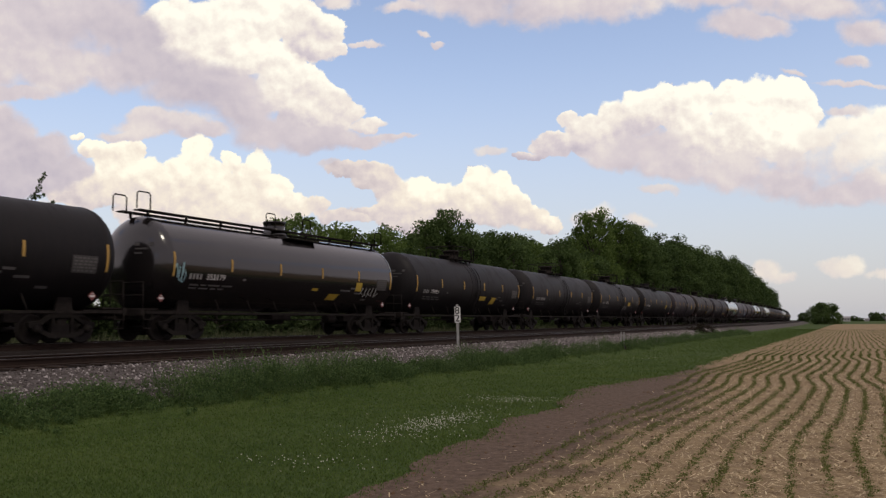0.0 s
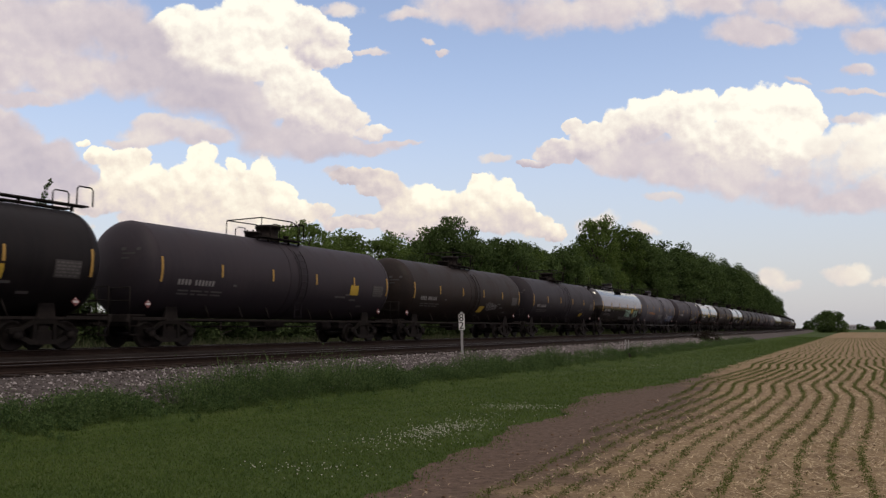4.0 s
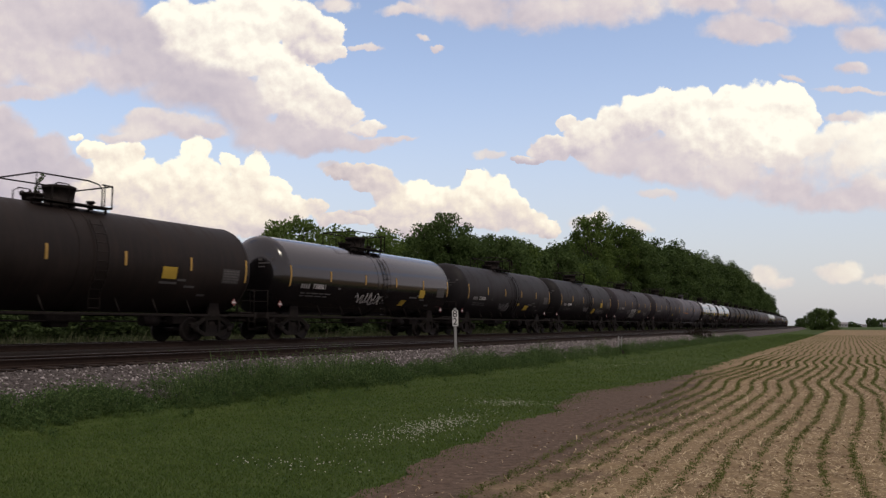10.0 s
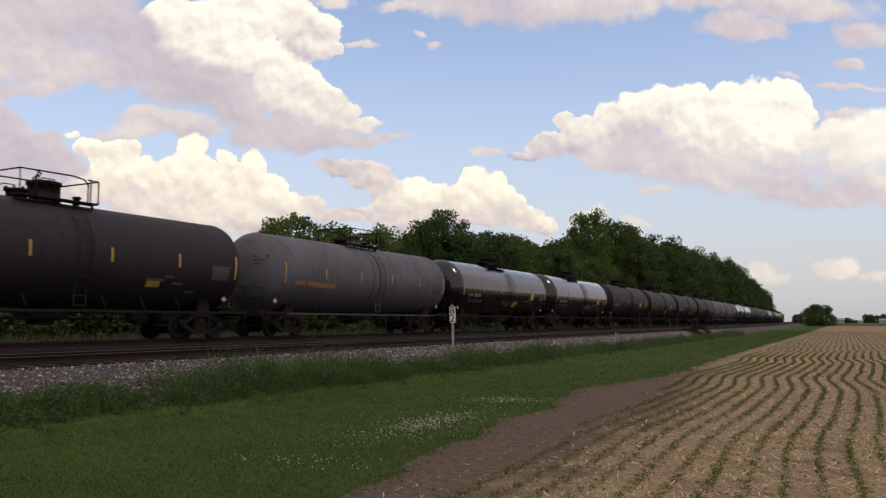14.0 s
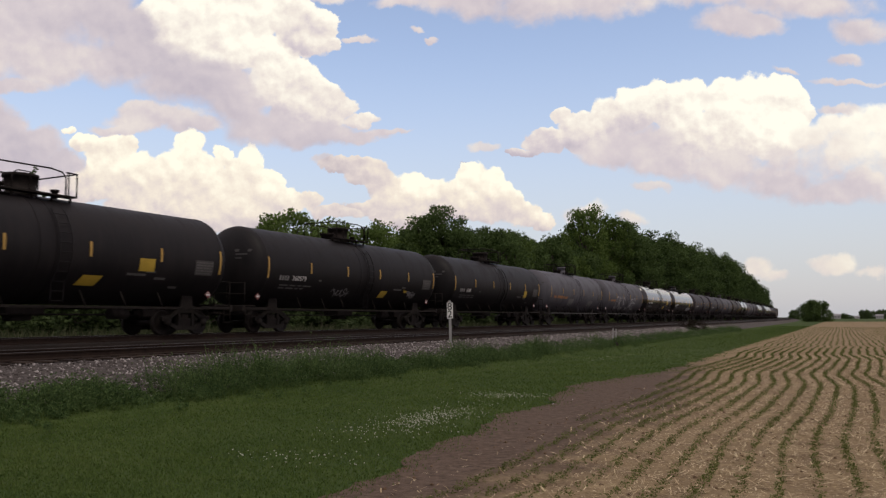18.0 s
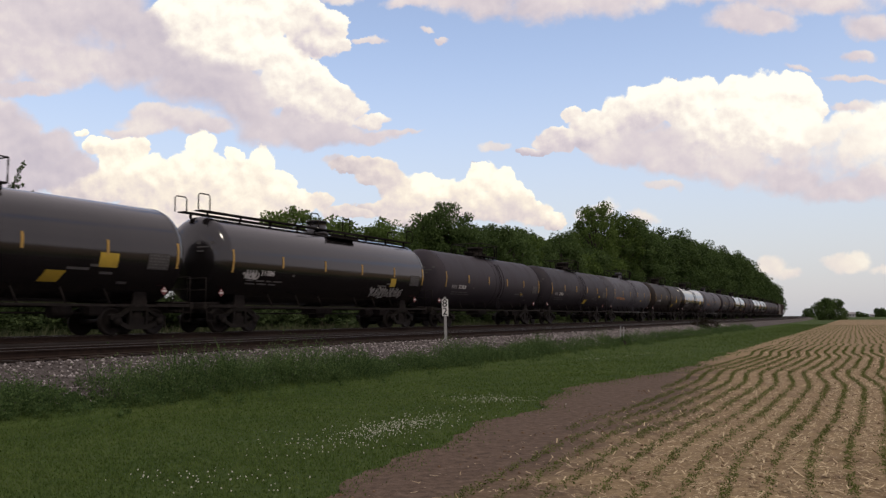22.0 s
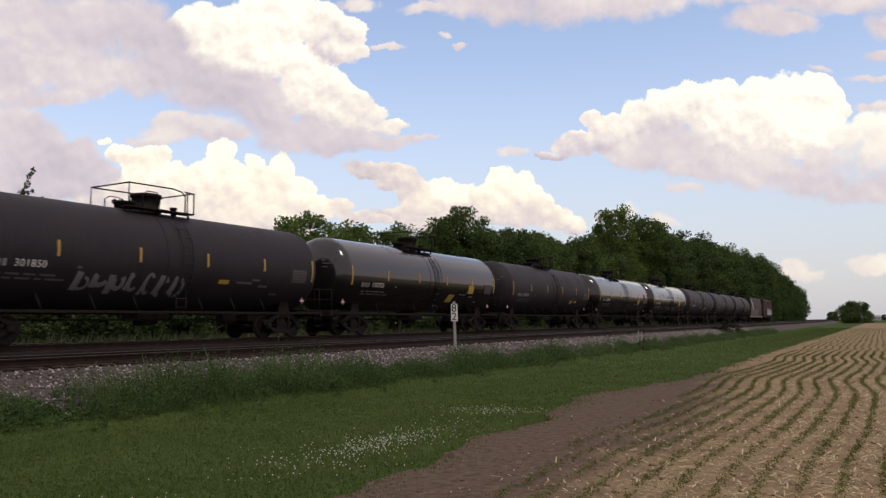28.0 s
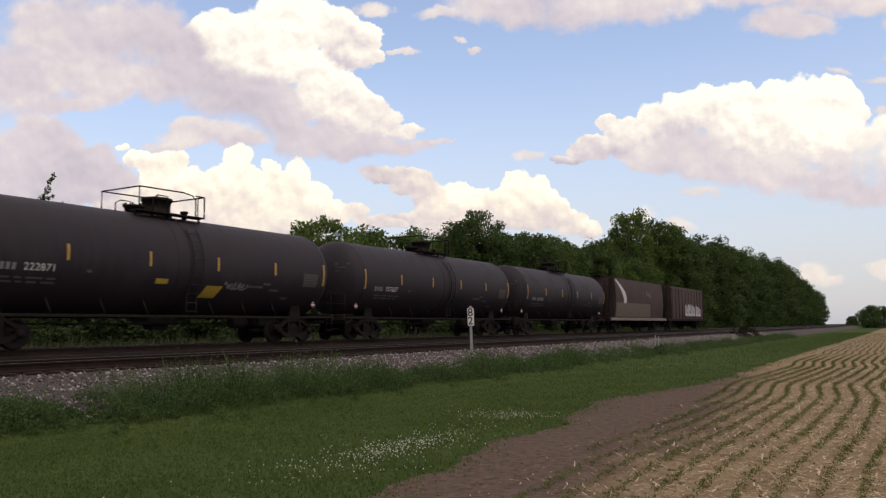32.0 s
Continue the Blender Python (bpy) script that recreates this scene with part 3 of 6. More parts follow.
# ---------------------------------------------------------------- mesh building
class Shape:
    """Vertices and faces of one mesh, with a few solids to add."""

    def __init__(self):
        self.v, self.f, self.smooth = [], [], []

    def add(self, verts, faces, smooth=False):
        n = len(self.v)
        self.v += [tuple(p) for p in verts]
        self.f += [tuple(i + n for i in q) for q in faces]
        self.smooth += [smooth] * len(faces)
        return self

    def box(self, cx, cy, cz, sx, sy, sz, bev=0.0):
        x, y, z = sx / 2, sy / 2, sz / 2
        b = min(bev, x * .9, y * .9, z * .9)
        if b <= 0:
            vs = [(cx + i * x, cy + j * y, cz + k * z) for i in (-1, 1) for j in (-1, 1) for k in (-1, 1)]
            return self.add(vs, [(0, 1, 3, 2), (4, 6, 7, 5), (0, 4, 5, 1), (2, 3, 7, 6), (0, 2, 6, 4), (1, 5, 7, 3)])
        vs, fs = [], []
        rings = [(x - b, y - b, -z), (x, y, -z + b), (x, y, z - b), (x - b, y - b, z)]
        for (rx, ry, rz) in rings:
            c = b * .6
            vs += [(cx + a, cy + d, cz + rz) for a, d in ((-rx, -ry + c), (-rx + c, -ry), (rx - c, -ry), (rx, -ry + c), (rx, ry - c), (rx - c, ry), (-rx + c, ry), (-rx, ry - c))]
        for r in range(3):
            for i in range(8):
                j = (i + 1) % 8
                fs.append((r * 8 + i, r * 8 + j, r * 8 + 8 + j, r * 8 + 8 + i))
        fs.append(tuple(range(7, -1, -1)))
        fs.append(tuple(range(24, 32)))
        return self.add(vs, fs)

    def tube(self, pts, r, n=6, caps=True):
        """A round bar through points; r: one radius or one for each point."""
        pts = [Vector(p) for p in pts]
        rs = r if isinstance(r, (list, tuple)) else [r] * len(pts)
        vs, fs = [], []
        for i, p in enumerate(pts):
            d = (pts[min(i + 1, len(pts) - 1)] - pts[max(i - 1, 0)]).normalized()
            a = d.orthogonal().normalized() if abs(d.z) < .9 else Vector((1, 0, 0))
            a = (a - d * a.dot(d)).normalized()
            if abs(d.z) < .9:
                a = Vector((0, 0, 1))
                a = (a - d * a.dot(d)).normalized()
            b = d.cross(a)
            vs += [p + (a * math.cos(2 * math.pi * k / n) + b * math.sin(2 * math.pi * k / n)) * rs[i] for k in range(n)]
        for i in range(len(pts) - 1):
            for k in range(n):
                m = (k + 1) % n
                fs.append((i * n + k, i * n + m, i * n + n + m, i * n + n + k))
        self.add(vs, fs, True)
        if caps:
            q = len(self.v) - len(vs)
            self.f += [tuple(q + k for k in range(n - 1, -1, -1)), tuple(q + len(vs) - n + k for k in range(n))]
            self.smooth += [False, False]
        return self

    def lathe(self, profile, axis="Y", n=32, center=(0, 0, 0), smooth=True):
        """Turns (distance along the axis, radius) rows round the axis."""
        vs, fs = [], []
        for (s, r) in profile:
            for k in range(n):
                a = 2 * math.pi * k / n
                c, d = r * math.cos(a), r * math.sin(a)
                p = {"Y": (c, s, d), "Z": (c, d, s), "X": (s, c, d)}[axis]
                vs.append((p[0] + center[0], p[1] + center[1], p[2] + center[2]))
        for i in range(len(profile) - 1):
            for k in range(n):
                m = (k + 1) % n
                fs.append((i * n + k, i * n + m, i * n + n + m, i * n + n + k))
        self.add(vs, fs, smooth)
        q = len(self.v) - len(vs)
        if profile[0][1] > .001:
            self.f.append(tuple(q + k for k in range(n - 1, -1, -1))), self.smooth.append(False)
        if profile[-1][1] > .001:
            self.f.append(tuple(q + len(vs) - n + k for k in range(n))), self.smooth.append(False)
        return self

    def slab(self, outline, x0, x1):
        """A plate: an outline in (y, z), from x0 to x1."""
        n = len(outline)
        vs = [(x0, y, z) for y, z in outline] + [(x1, y, z) for y, z in outline]
        fs = [tuple(range(n - 1, -1, -1)), tuple(range(n, 2 * n))]
        fs += [(i, (i + 1) % n, n + (i + 1) % n, n + i) for i in range(n)]
        return self.add(vs, fs)

    def mesh(self, name, mat):
        me = bpy.data.meshes.new(name)
        me.from_pydata(self.v, [], self.f)
        me.polygons.foreach_set("use_smooth", self.smooth)
        me.materials.append(mat)
        me.update()
        return me


def part(name, shape, mat, parent=None, label="", at=None):
    """Links a shape (or a finished mesh) as one object under its thing."""
    me = shape if isinstance(shape, bpy.types.Mesh) else shape.mesh(name, mat)
    ob = new(name, me)
    if parent is not None:
        ob.parent = parent
    if at is not None:
        ob.matrix_basis = at
    if label:
        tagged(ob, label)
    return ob


def quads_mesh(name, quads, mat):
    """A mesh of loose quads or triangles from an array (count, corners, 3)."""
    q = np.asarray(quads, dtype=np.float32)
    n, c, _ = q.shape
    me = bpy.data.meshes.new(name)
    me.vertices.add(n * c)
    me.vertices.foreach_set("co", q.ravel())
    me.loops.add(n * c)
    me.loops.foreach_set("vertex_index", np.arange(n * c, dtype=np.int32))
    me.polygons.add(n)
    me.polygons.foreach_set("loop_start", np.arange(0, n * c, c, dtype=np.int32))
    me.materials.append(mat)
    me.update(calc_edges=True)
    return me


# ---------------------------------------------------------------- the plan
TRAIN_X, NEAR_X = -23.32, -16.4               # centre lines of the two tracks
RAIL_Z, NEAR_RAIL_Z = 1.15, 1.04
BEND_R, TURN = 6830.0, radians(-1.03)         # the line curves gently to the left all along


def bend(x, y):
    """Place and heading of a point at lateral x, distance y along the railway."""
    a = y / BEND_R
    r = BEND_R + (x - TRAIN_X)
    px, py = TRAIN_X - BEND_R + r * math.cos(a), r * math.sin(a)
    return px * math.cos(TURN) - py * math.sin(TURN), px * math.sin(TURN) + py * math.cos(TURN), a + TURN


def swept(name, profile, ys, mat):
    """A sheet: a cross-section in (x, z) carried along the railway."""
    s = Shape()
    vs, fs = [], []
    for y in ys:
        for (x, z) in profile:
            px, py, _ = bend(x, y)
            vs.append((px, py, z))
    n = len(profile)
    for i in range(len(ys) - 1):
        for k in range(n - 1):
            fs.append((i * n + k, i * n + k + 1, i * n + n + k + 1, i * n + n + k))
    s.add(vs, fs, True)
    return s.mesh(name, mat)


def bank_z(x):
    """Height of the railway bank at lateral x."""
    xs = [-60, -33, -29, -26.0, -25.3, -21.0, -20.2, -19.1, -18.3, -14.8, -14.5, -12.4, -11.5, -10]
    zs = [-.3, .0, .2, .5, .97, .97, .74, .74, .86, .82, .72, .16, .02, -.02]
    return float(np.interp(x, xs, zs))


along = [-760 + 70 * i for i in range(10)] + [-60 + 10 * i for i in range(40)] + [340 + 20 * i for i in range(60)]
# ground sheet to the horizon
gs = Shape()
gx = [-4500, -1500, -500, -150, -60, -40, -31, -11.3, -9, -7, -5.2, 5, 40, 150, 500, 1500, 4500]
gy = [-4500, -1500, -400, -120, -40, 0, 10, 20, 40, 80, 160, 320, 700, 1500, 4500]
gs.add([(x, y, -.03 if x > -31 else -.05) for y in gy for x in gx],
       [(i * len(gx) + k, i * len(gx) + k + 1, (i + 1) * len(gx) + k + 1, (i + 1) * len(gx) + k) for i in range(len(gy) - 1) for k in range(len(gx) - 1)])
tagged(part("ground", gs, M_GRASSG), "short mown green grass over level ground", "ground", kind="structure")
fine_x = [-32 + .6 * i for i in range(10)] + [-26 + .2 * i for i in range(56)]
tagged(part("ballast_bed", swept("ballast_bed", [(x, bank_z(x)) for x in fine_x], along, M_BALLAST), None), "dark brown stone ballast under two railway tracks", "ballast", kind="structure")
sh = [-14.86 + .12 * i for i in range(20)]
tagged(part("ballast_shoulder", swept("ballast_shoulder", [(x, bank_z(x) + .012) for x in sh], along, M_SHOULDER), None), "slope of clean light grey crushed stone", "ballast", kind="structure")
verge = [-12.62, -12.3, -12.0, -11.7, -11.4, -11.0]
tagged(part("verge", swept("verge", [(x, bank_z(x) + .02 if x < -11.65 else -.06) for x in verge], along, M_GRASSG), None), "green weedy bank at the foot of the ballast", "verge", kind="structure")


def grass_edge(y):
    """Where the mown grass gives way to bare soil."""
    y = np.asarray(y, float)
    plan = np.interp(y, (-8, 7, 11, 13.5, 15.5, 19.5, 22.5, 25, 29, 40), (-4.5, -4.62, -5.15, -5.5, -5.4, -6.3, -5.95, -5.4, -5.2, -5.3))
    return plan + .09 * np.sin(y * 1.7 + 1) + .06 * np.sin(y * 4.1) + .04 * np.sin(y * 9.3)


def sheet(xs, ys, z):
    """A level sheet whose first edge wanders along the grass."""
    sh_ = Shape()
    sh_.add([(float(grass_edge(y)) if k == 0 else x, y, z) for y in ys for k, x in enumerate(xs)],
            [(i * len(xs) + k, i * len(xs) + k + 1, (i + 1) * len(xs) + k + 1, (i + 1) * len(xs) + k) for i in range(len(ys) - 1) for k in range(len(xs) - 1)])
    return sh_


fy = [-60, -20] + [.25 * i for i in range(240)] + [62, 70, 85, 100, 130, 160, 210, 260, 330]
tagged(part("field", sheet([-4.75, -3, 0, 5, 20, 60, 200, 800, 2500], fy, .012), field_material()), "tilled field of pale straw stubble with young crop rows", "field", kind="structure")


# ---------------------------------------------------------------- railway tracks
def rail_shape(x, ys, z):
    """Web and foot of one rail along the line."""
    prof = [(-.07, -.17), (-.07, -.155), (-.012, -.13), (-.012, -.04), (-.036, -.03), (-.036, -.004), (.036, -.004), (.036, -.03), (.012, -.04), (.012, -.13), (.07, -.155), (.07, -.17)]
    vs, fs = [], []
    for y in ys:
        for (dx, dz) in prof:
            px, py, _ = bend(x + dx, y)
            vs.append((px, py, z + dz))
    n = len(prof)
    for i in range(len(ys) - 1):
        for k in range(n):
            m = (k + 1) % n
            fs.append((i * n + k, i * n + m, i * n + n + m, i * n + n + k))
    return Shape().add(vs, fs)


def rail_head(x, ys, z):
    prof = [(-.034, -.012), (-.034, -.003), (-.026, .001), (.026, .001), (.034, -.003), (.034, -.012)]
    vs, fs = [], []
    for y in ys:
        for (dx, dz) in prof:
            px, py, _ = bend(x + dx, y)
            vs.append((px, py, z + dz + .004))
    n = len(prof)
    for i in range(len(ys) - 1):
        for k in range(n - 1):
            fs.append((i * n + k, i * n + k + 1, i * n + n + k + 1, i * n + n + k))
    return Shape().add(vs, fs)


def build_track(cx, rail_z, label):
    root = tagged(new("railway_track"), label, "track", group="railway tracks", kind="structure")
    ys = along
    for side in (-.752, .752):
        web = part("rail", rail_shape(cx + side, ys, rail_z), M_RUST, root, "rusty steel rail")
        part("rail_head", rail_head(cx + side, ys, rail_z), M_STEEL, web, "polished steel running surface")
    tie = Shape().box(0, 0, 0, 2.6, .23, .18, .02).mesh("tie", M_TIE)
    rng = random.Random(int(-cx * 10))
    count = 0
    rest = Shape()
    y = -8.0
    while y < 320:
        y += .53
        x, yy, a = bend(cx + rng.uniform(-.05, .05), y)
        if -4 < y < 150:
            ob = new("tie", tie)
            ob.parent = root
            ob.matrix_basis = pose(x, yy, rail_z - .262, 0, 0, rng.uniform(-1.2, 1.2))
        else:
            rest.box(x, yy, rail_z - .262, 2.6, .23, .18)
    tagged(part("ties", rest, M_TIE, root), kind="stuff")
    return root


# ---------------------------------------------------------------- tank cars
TANK_R, TANK_Z, TANK_L = 1.73, 2.79, 14.67   # radius and height of the shell, weld to weld
PITCH, SPEED = 17.4, 21.93
EASE = .42                                    # the train gains this much from the twentieth second on
MESHES = {}


def cached(key, make):
    if key not in MESHES:
        MESHES[key] = make()
    return MESHES[key]


def on_shell(y, z, off=.006, r=TANK_R):
    """A point on the near side of the shell at height z."""
    return (math.sqrt(max(.05, r * r - (z - TANK_Z) ** 2)) + off, y, z)


def patch(y0, y1, z0, z1, slant=0.0, off=.006, thick=.004):
    """A thin plate that follows the shell."""
    n = 5
    s = Shape()
    front = [on_shell(y + slant * (z - z0), z, off + thick) for z in [z0 + (z1 - z0) * i / n for i in range(n + 1)] for y in (y0, y1)]
    back = [on_shell(y + slant * (z - z0), z, off - .012) for z in [z0 + (z1 - z0) * i / n for i in range(n + 1)] for y in (y0, y1)]
    s.add(front + back, [(2 * i, 2 * i + 1, 2 * i + 3, 2 * i + 2) for i in range(n)]
          + [(2 * n + 2 + 2 * i, 2 * n + 4 + 2 * i, 2 * i + 2, 2 * i) for i in range(n)] + [(2 * i + 1, 2 * n + 3 + 2 * i, 2 * n + 5 + 2 * i, 2 * i + 3) for i in range(n)])
    return s


def ribbon(s, pts, w, off=.008):
    """A painted stroke on the shell through (y, z) points."""
    pts = [Vector((p[0], p[1], 0)) for p in pts]
    vs = []
    for i, p in enumerate(pts):
        d = pts[min(i + 1, len(pts) - 1)] - pts[max(i - 1, 0)]
        if d.length < 1e-6:
            d = Vector((1, 0, 0))
        nrm = Vector((-d.y, d.x, 0)).normalized() * w / 2
        for q in (p + nrm, p - nrm):
            vs.append(on_shell(q.x, q.y, off))
    s.add(vs, [(2 * i, 2 * i + 1, 2 * i + 3, 2 * i + 2) for i in range(len(pts) - 1)])


STROKES = {
    "o": [[(.5, 1), (.15, .85), (0, .5), (.15, .12), (.5, 0), (.85, .15), (1, .5), (.85, .88), (.5, 1)]],
    "k": [[(.08, 1), (.12, .5), (.05, 0)], [(.95, 1), (.15, .45), (.5, .3), (1, 0)]],
    "s": [[(.95, .85), (.6, 1), (.12, .85), (.1, .62), (.5, .52), (.9, .38), (.88, .14), (.45, 0), (.02, .15)]],
    "t": [[(0, .98), (.5, 1), (1, .95)], [(.5, 1), (.47, .5), (.52, 0)]],
    "u": [[(.05, 1), (.08, .3), (.3, .02), (.7, .05), (.92, .35), (.95, 1)]],
    "e": [[(.95, .98), (.1, 1), (.08, .52), (.8, .55), (.08, .52), (.05, 0), (.98, .04)]],
    "b": [[(.05, 0), (.08, 1), (.7, .95), (.8, .72), (.15, .53), (.85, .42), (.95, .15), (.6, 0), (.05, 0)]],
    "n": [[(.05, 0), (.08, 1), (.85, .05), (.95, 1)]],
    "h": [[(.08, 1), (.05, 0)], [(.06, .52), (.92, .5)], [(.92, 1), (.95, 0)]],
    "r": [[(.05, 0), (.08, 1), (.8, .92), (.85, .62), (.1, .5), (.95, 0)]],
    "y": [[(.02, 1), (.5, .5), (.98, 1)], [(.5, .5), (.45, 0)]],
    "l": [[(.1, 1), (.1, .05), (.9, .02)]], "z": [[(0, 1), (.95, .95), (.05, .05), (1, 0)]], "v": [[(0, 1), (.5, 0), (1, 1)]],
    "m": [[(.02, 0), (.12, 1), (.5, .3), (.85, 1), (.98, 0)]], "f": [[(.95, 1), (.1, .95), (.05, 0)], [(.08, .5), (.7, .52)]], "-": [], "'": [[(.4, 1), (.5, .7)]],
}


def letters(y0, y1, z0, z1, seed, w, word):
    """Sprayed letters that fill a box on the shell."""
    rng = random.Random(seed)
    s = Shape()
    step, h = (y1 - y0) / len(word), z1 - z0
    for i, ch in enumerate(word):
        lean, grow = rng.uniform(.05, .3), rng.uniform(.85, 1.12)
        base = z0 + rng.uniform(-.05, .05) * h
        for j, line in enumerate(STROKES[ch]):
            fine = []
            for k in range(len(line) - 1):
                (a0, b0), (a1, b1) = line[k], line[k + 1]
                fine += [(a0 + (a1 - a0) * q / 4, b0 + (b1 - b0) * q / 4) for q in range(4)]
            fine.append(line[-1])
            pts = [(y0 + step * (i + .08 + .86 * a) + lean * b * h * .4, base + b * h * grow) for a, b in fine]
            ribbon(s, pts, w * rng.uniform(.85, 1.25), .008 + .0012 * (i % 4) + .0007 * j)
    return s


def scrawl(y0, y1, z0, z1, seed, w=.06, loops=9, lift=.0):
    """One loose looping sprayed line that fills a box on the shell."""
    rng = random.Random(seed)
    s = Shape()
    h = z1 - z0
    for j in range(2 if loops > 3 else 1):
        n = max(2, loops - 2 * j)
        amp = [rng.uniform(.35, 1.0) for _ in range(n + 2)]
        off = [rng.uniform(-.25, .25) for _ in range(n + 2)]
        pts = []
        steps = n * 14
        for k in range(steps + 1):
            t = k / steps * n
            i, f = int(t), t - int(t)
            a, o = amp[i] + (amp[i + 1] - amp[i]) * f, off[i] + (off[i + 1] - off[i]) * f
            turn = 2 * math.pi * t + j * 1.3
            pts.append((y0 + (y1 - y0) * (.06 + .86 * t / n + (.75 / n) * a * .5 * math.cos(turn) * (1 if i % 3 else -.6)), z0 + h * (.5 + .5 * (a * math.sin(turn) * .85 + o * .5)) + .1 * h * math.cos(turn)))
        ribbon(s, pts, w * (1 - .3 * j), .008 + lift + .0016 * j)
    return s


def strokes(y0, y1, z0, z1, seed, w, n):
    """Thick broken brush strokes, upright bars and arcs, worn away in places."""
    rng = random.Random(seed)
    s = Shape()
    step, h = (y1 - y0) / n, z1 - z0
    for i in range(n):
        a = y0 + step * (i + .15)
        lean = rng.uniform(.05, .25) * h
        top, low = z1 - rng.uniform(0, .25) * h, z0 + rng.uniform(-.1, .3) * h
        ribbon(s, [(a + lean * q, low + (top - low) * q) for q in (0, .3, .6, 1)], w * rng.uniform(.8, 1.5), .008)
        c, r0, r1 = (a + step * rng.uniform(.3, .5), z0 + h * rng.uniform(.35, .65)), step * rng.uniform(.25, .4), h * rng.uniform(.25, .45)
        b0, b1 = rng.uniform(0, 3), rng.uniform(3.2, 5.2)
        ribbon(s, [(c[0] + r0 * math.cos(b0 + b1 * q / 10), c[1] + r1 * math.sin(b0 + b1 * q / 10)) for q in range(11)], w * rng.uniform(.5, 1.0), .0095)
    return s


def head_scrawl(seed):
    """Smeared white loops sprayed over the near dished end."""
    rng = random.Random(seed)
    s = Shape()

    def at(x, z, off):
        q = max(0.0, 1 - (x * x + z * z) / TANK_R ** 2)
        return (x, -TANK_L / 2 - .02 - off - .78 * math.sqrt(q), TANK_Z + z)

    for i, (cx, cz, rx, rz) in enumerate(((-.75, .15, .22, .45), (-.3, .1, .2, .4), (.05, -.05, .15, .4), (.55, -.1, .36, .32), (.25, .75, .3, .2), (-.5, .85, .35, .16), (.3, -.75, .2, .4), (.95, .2, .2, .4))):
        n, w = 16, rng.uniform(.035, .1)
        b0, b1 = rng.uniform(0, 6), rng.uniform(3.5, 6.2)
        vs = []
        for k in range(n + 1):
            t = b0 + b1 * k / n
            for q in (1 - w / (rx + rz), 1 + w / (rx + rz)):
                vs.append(at(cx + rx * q * math.cos(t), cz + rz * q * math.sin(t), .012 + .002 * (i % 3)))
        s.add(vs, [(2 * k, 2 * k + 1, 2 * k + 3, 2 * k + 2) for k in range(n)])
    return s


def bubble(y0, y1, z0, z1, seed, n=3):
    """Filled round letters sprayed on the shell."""
    rng = random.Random(seed)
    s = Shape()
    step = (y1 - y0) / n
    for i in range(n):
        c, zc = y0 + step * (i + .5), (z0 + z1) / 2
        rim = []
        m = 22
        for k in range(m):
            a = 2 * math.pi * k / m
            q = 1 + .16 * math.sin(3 * a + rng.uniform(-.4, .4)) + .1 * math.sin(5 * a + i)
            rim.append((c + .55 * step * q * math.cos(a), zc + .5 * (z1 - z0) * q * math.sin(a)))
        rows = 4
        vs = [on_shell(c, zc, .008 + .0015 * i)]
        for r in range(1, rows + 1):
            vs += [on_shell(c + (p[0] - c) * r / rows, zc + (p[1] - zc) * r / rows, .008 + .0015 * i) for p in rim]
        fs = [(0, 1 + k, 1 + (k + 1) % m) for k in range(m)]
        for r in range(rows - 1):
            a0, b0 = 1 + r * m, 1 + (r + 1) * m
            fs += [(a0 + k, b0 + k, b0 + (k + 1) % m, a0 + (k + 1) % m) for k in range(m)]
        s.add(vs, fs)
    return s


def text_mesh(body, size, mat, shear=0.0, space=1.1):
    """Letters as a mesh that lies in the plane x = 0 and reads towards +x."""
    cu = bpy.data.curves.new("letters", "FONT")
    cu.body, cu.size, cu.align_x, cu.align_y, cu.extrude, cu.shear, cu.space_character = body, size, "LEFT", "CENTER", .003, shear, space
    cu.offset = size * .012
    tmp = bpy.data.objects.new("letters", cu)
    me = bpy.data.meshes.new_from_object(tmp)
    bpy.data.objects.remove(tmp)
    bpy.data.curves.remove(cu)
    me.transform(Matrix(((0, 0, 1, 0), (1, 0, 0, 0), (0, 1, 0, 0), (0, 0, 0, 1))))
    me.materials.clear()
    me.materials.append(mat)
    return me


def shell_shape():
    h = TANK_L / 2
    prof = []
    for i in range(9):
        a = math.pi / 2 * i / 8
        prof.append((-h - .78 * math.cos(a), TANK_R * math.sin(a) if i else .0005))
    prof += [(-h + .12, TANK_R), (-5, TANK_R), (-.32, TANK_R), (.32, TANK_R), (5, TANK_R), (h - .12, TANK_R)]
    for i in range(8, -1, -1):
        a = math.pi / 2 * i / 8
        prof.append((h + .78 * math.cos(a), TANK_R * math.sin(a) if i else .0005))
    return Shape().lathe(prof, "Y", 56, (0, 0, TANK_Z))


def hoop(y, w, r=TANK_R + .012):
    return Shape().lathe([(y - w / 2, r - .02), (y - w / 2, r), (y + w / 2, r), (y + w / 2, r - .02)], "Y", 56, (0, 0, TANK_Z), smooth=False)


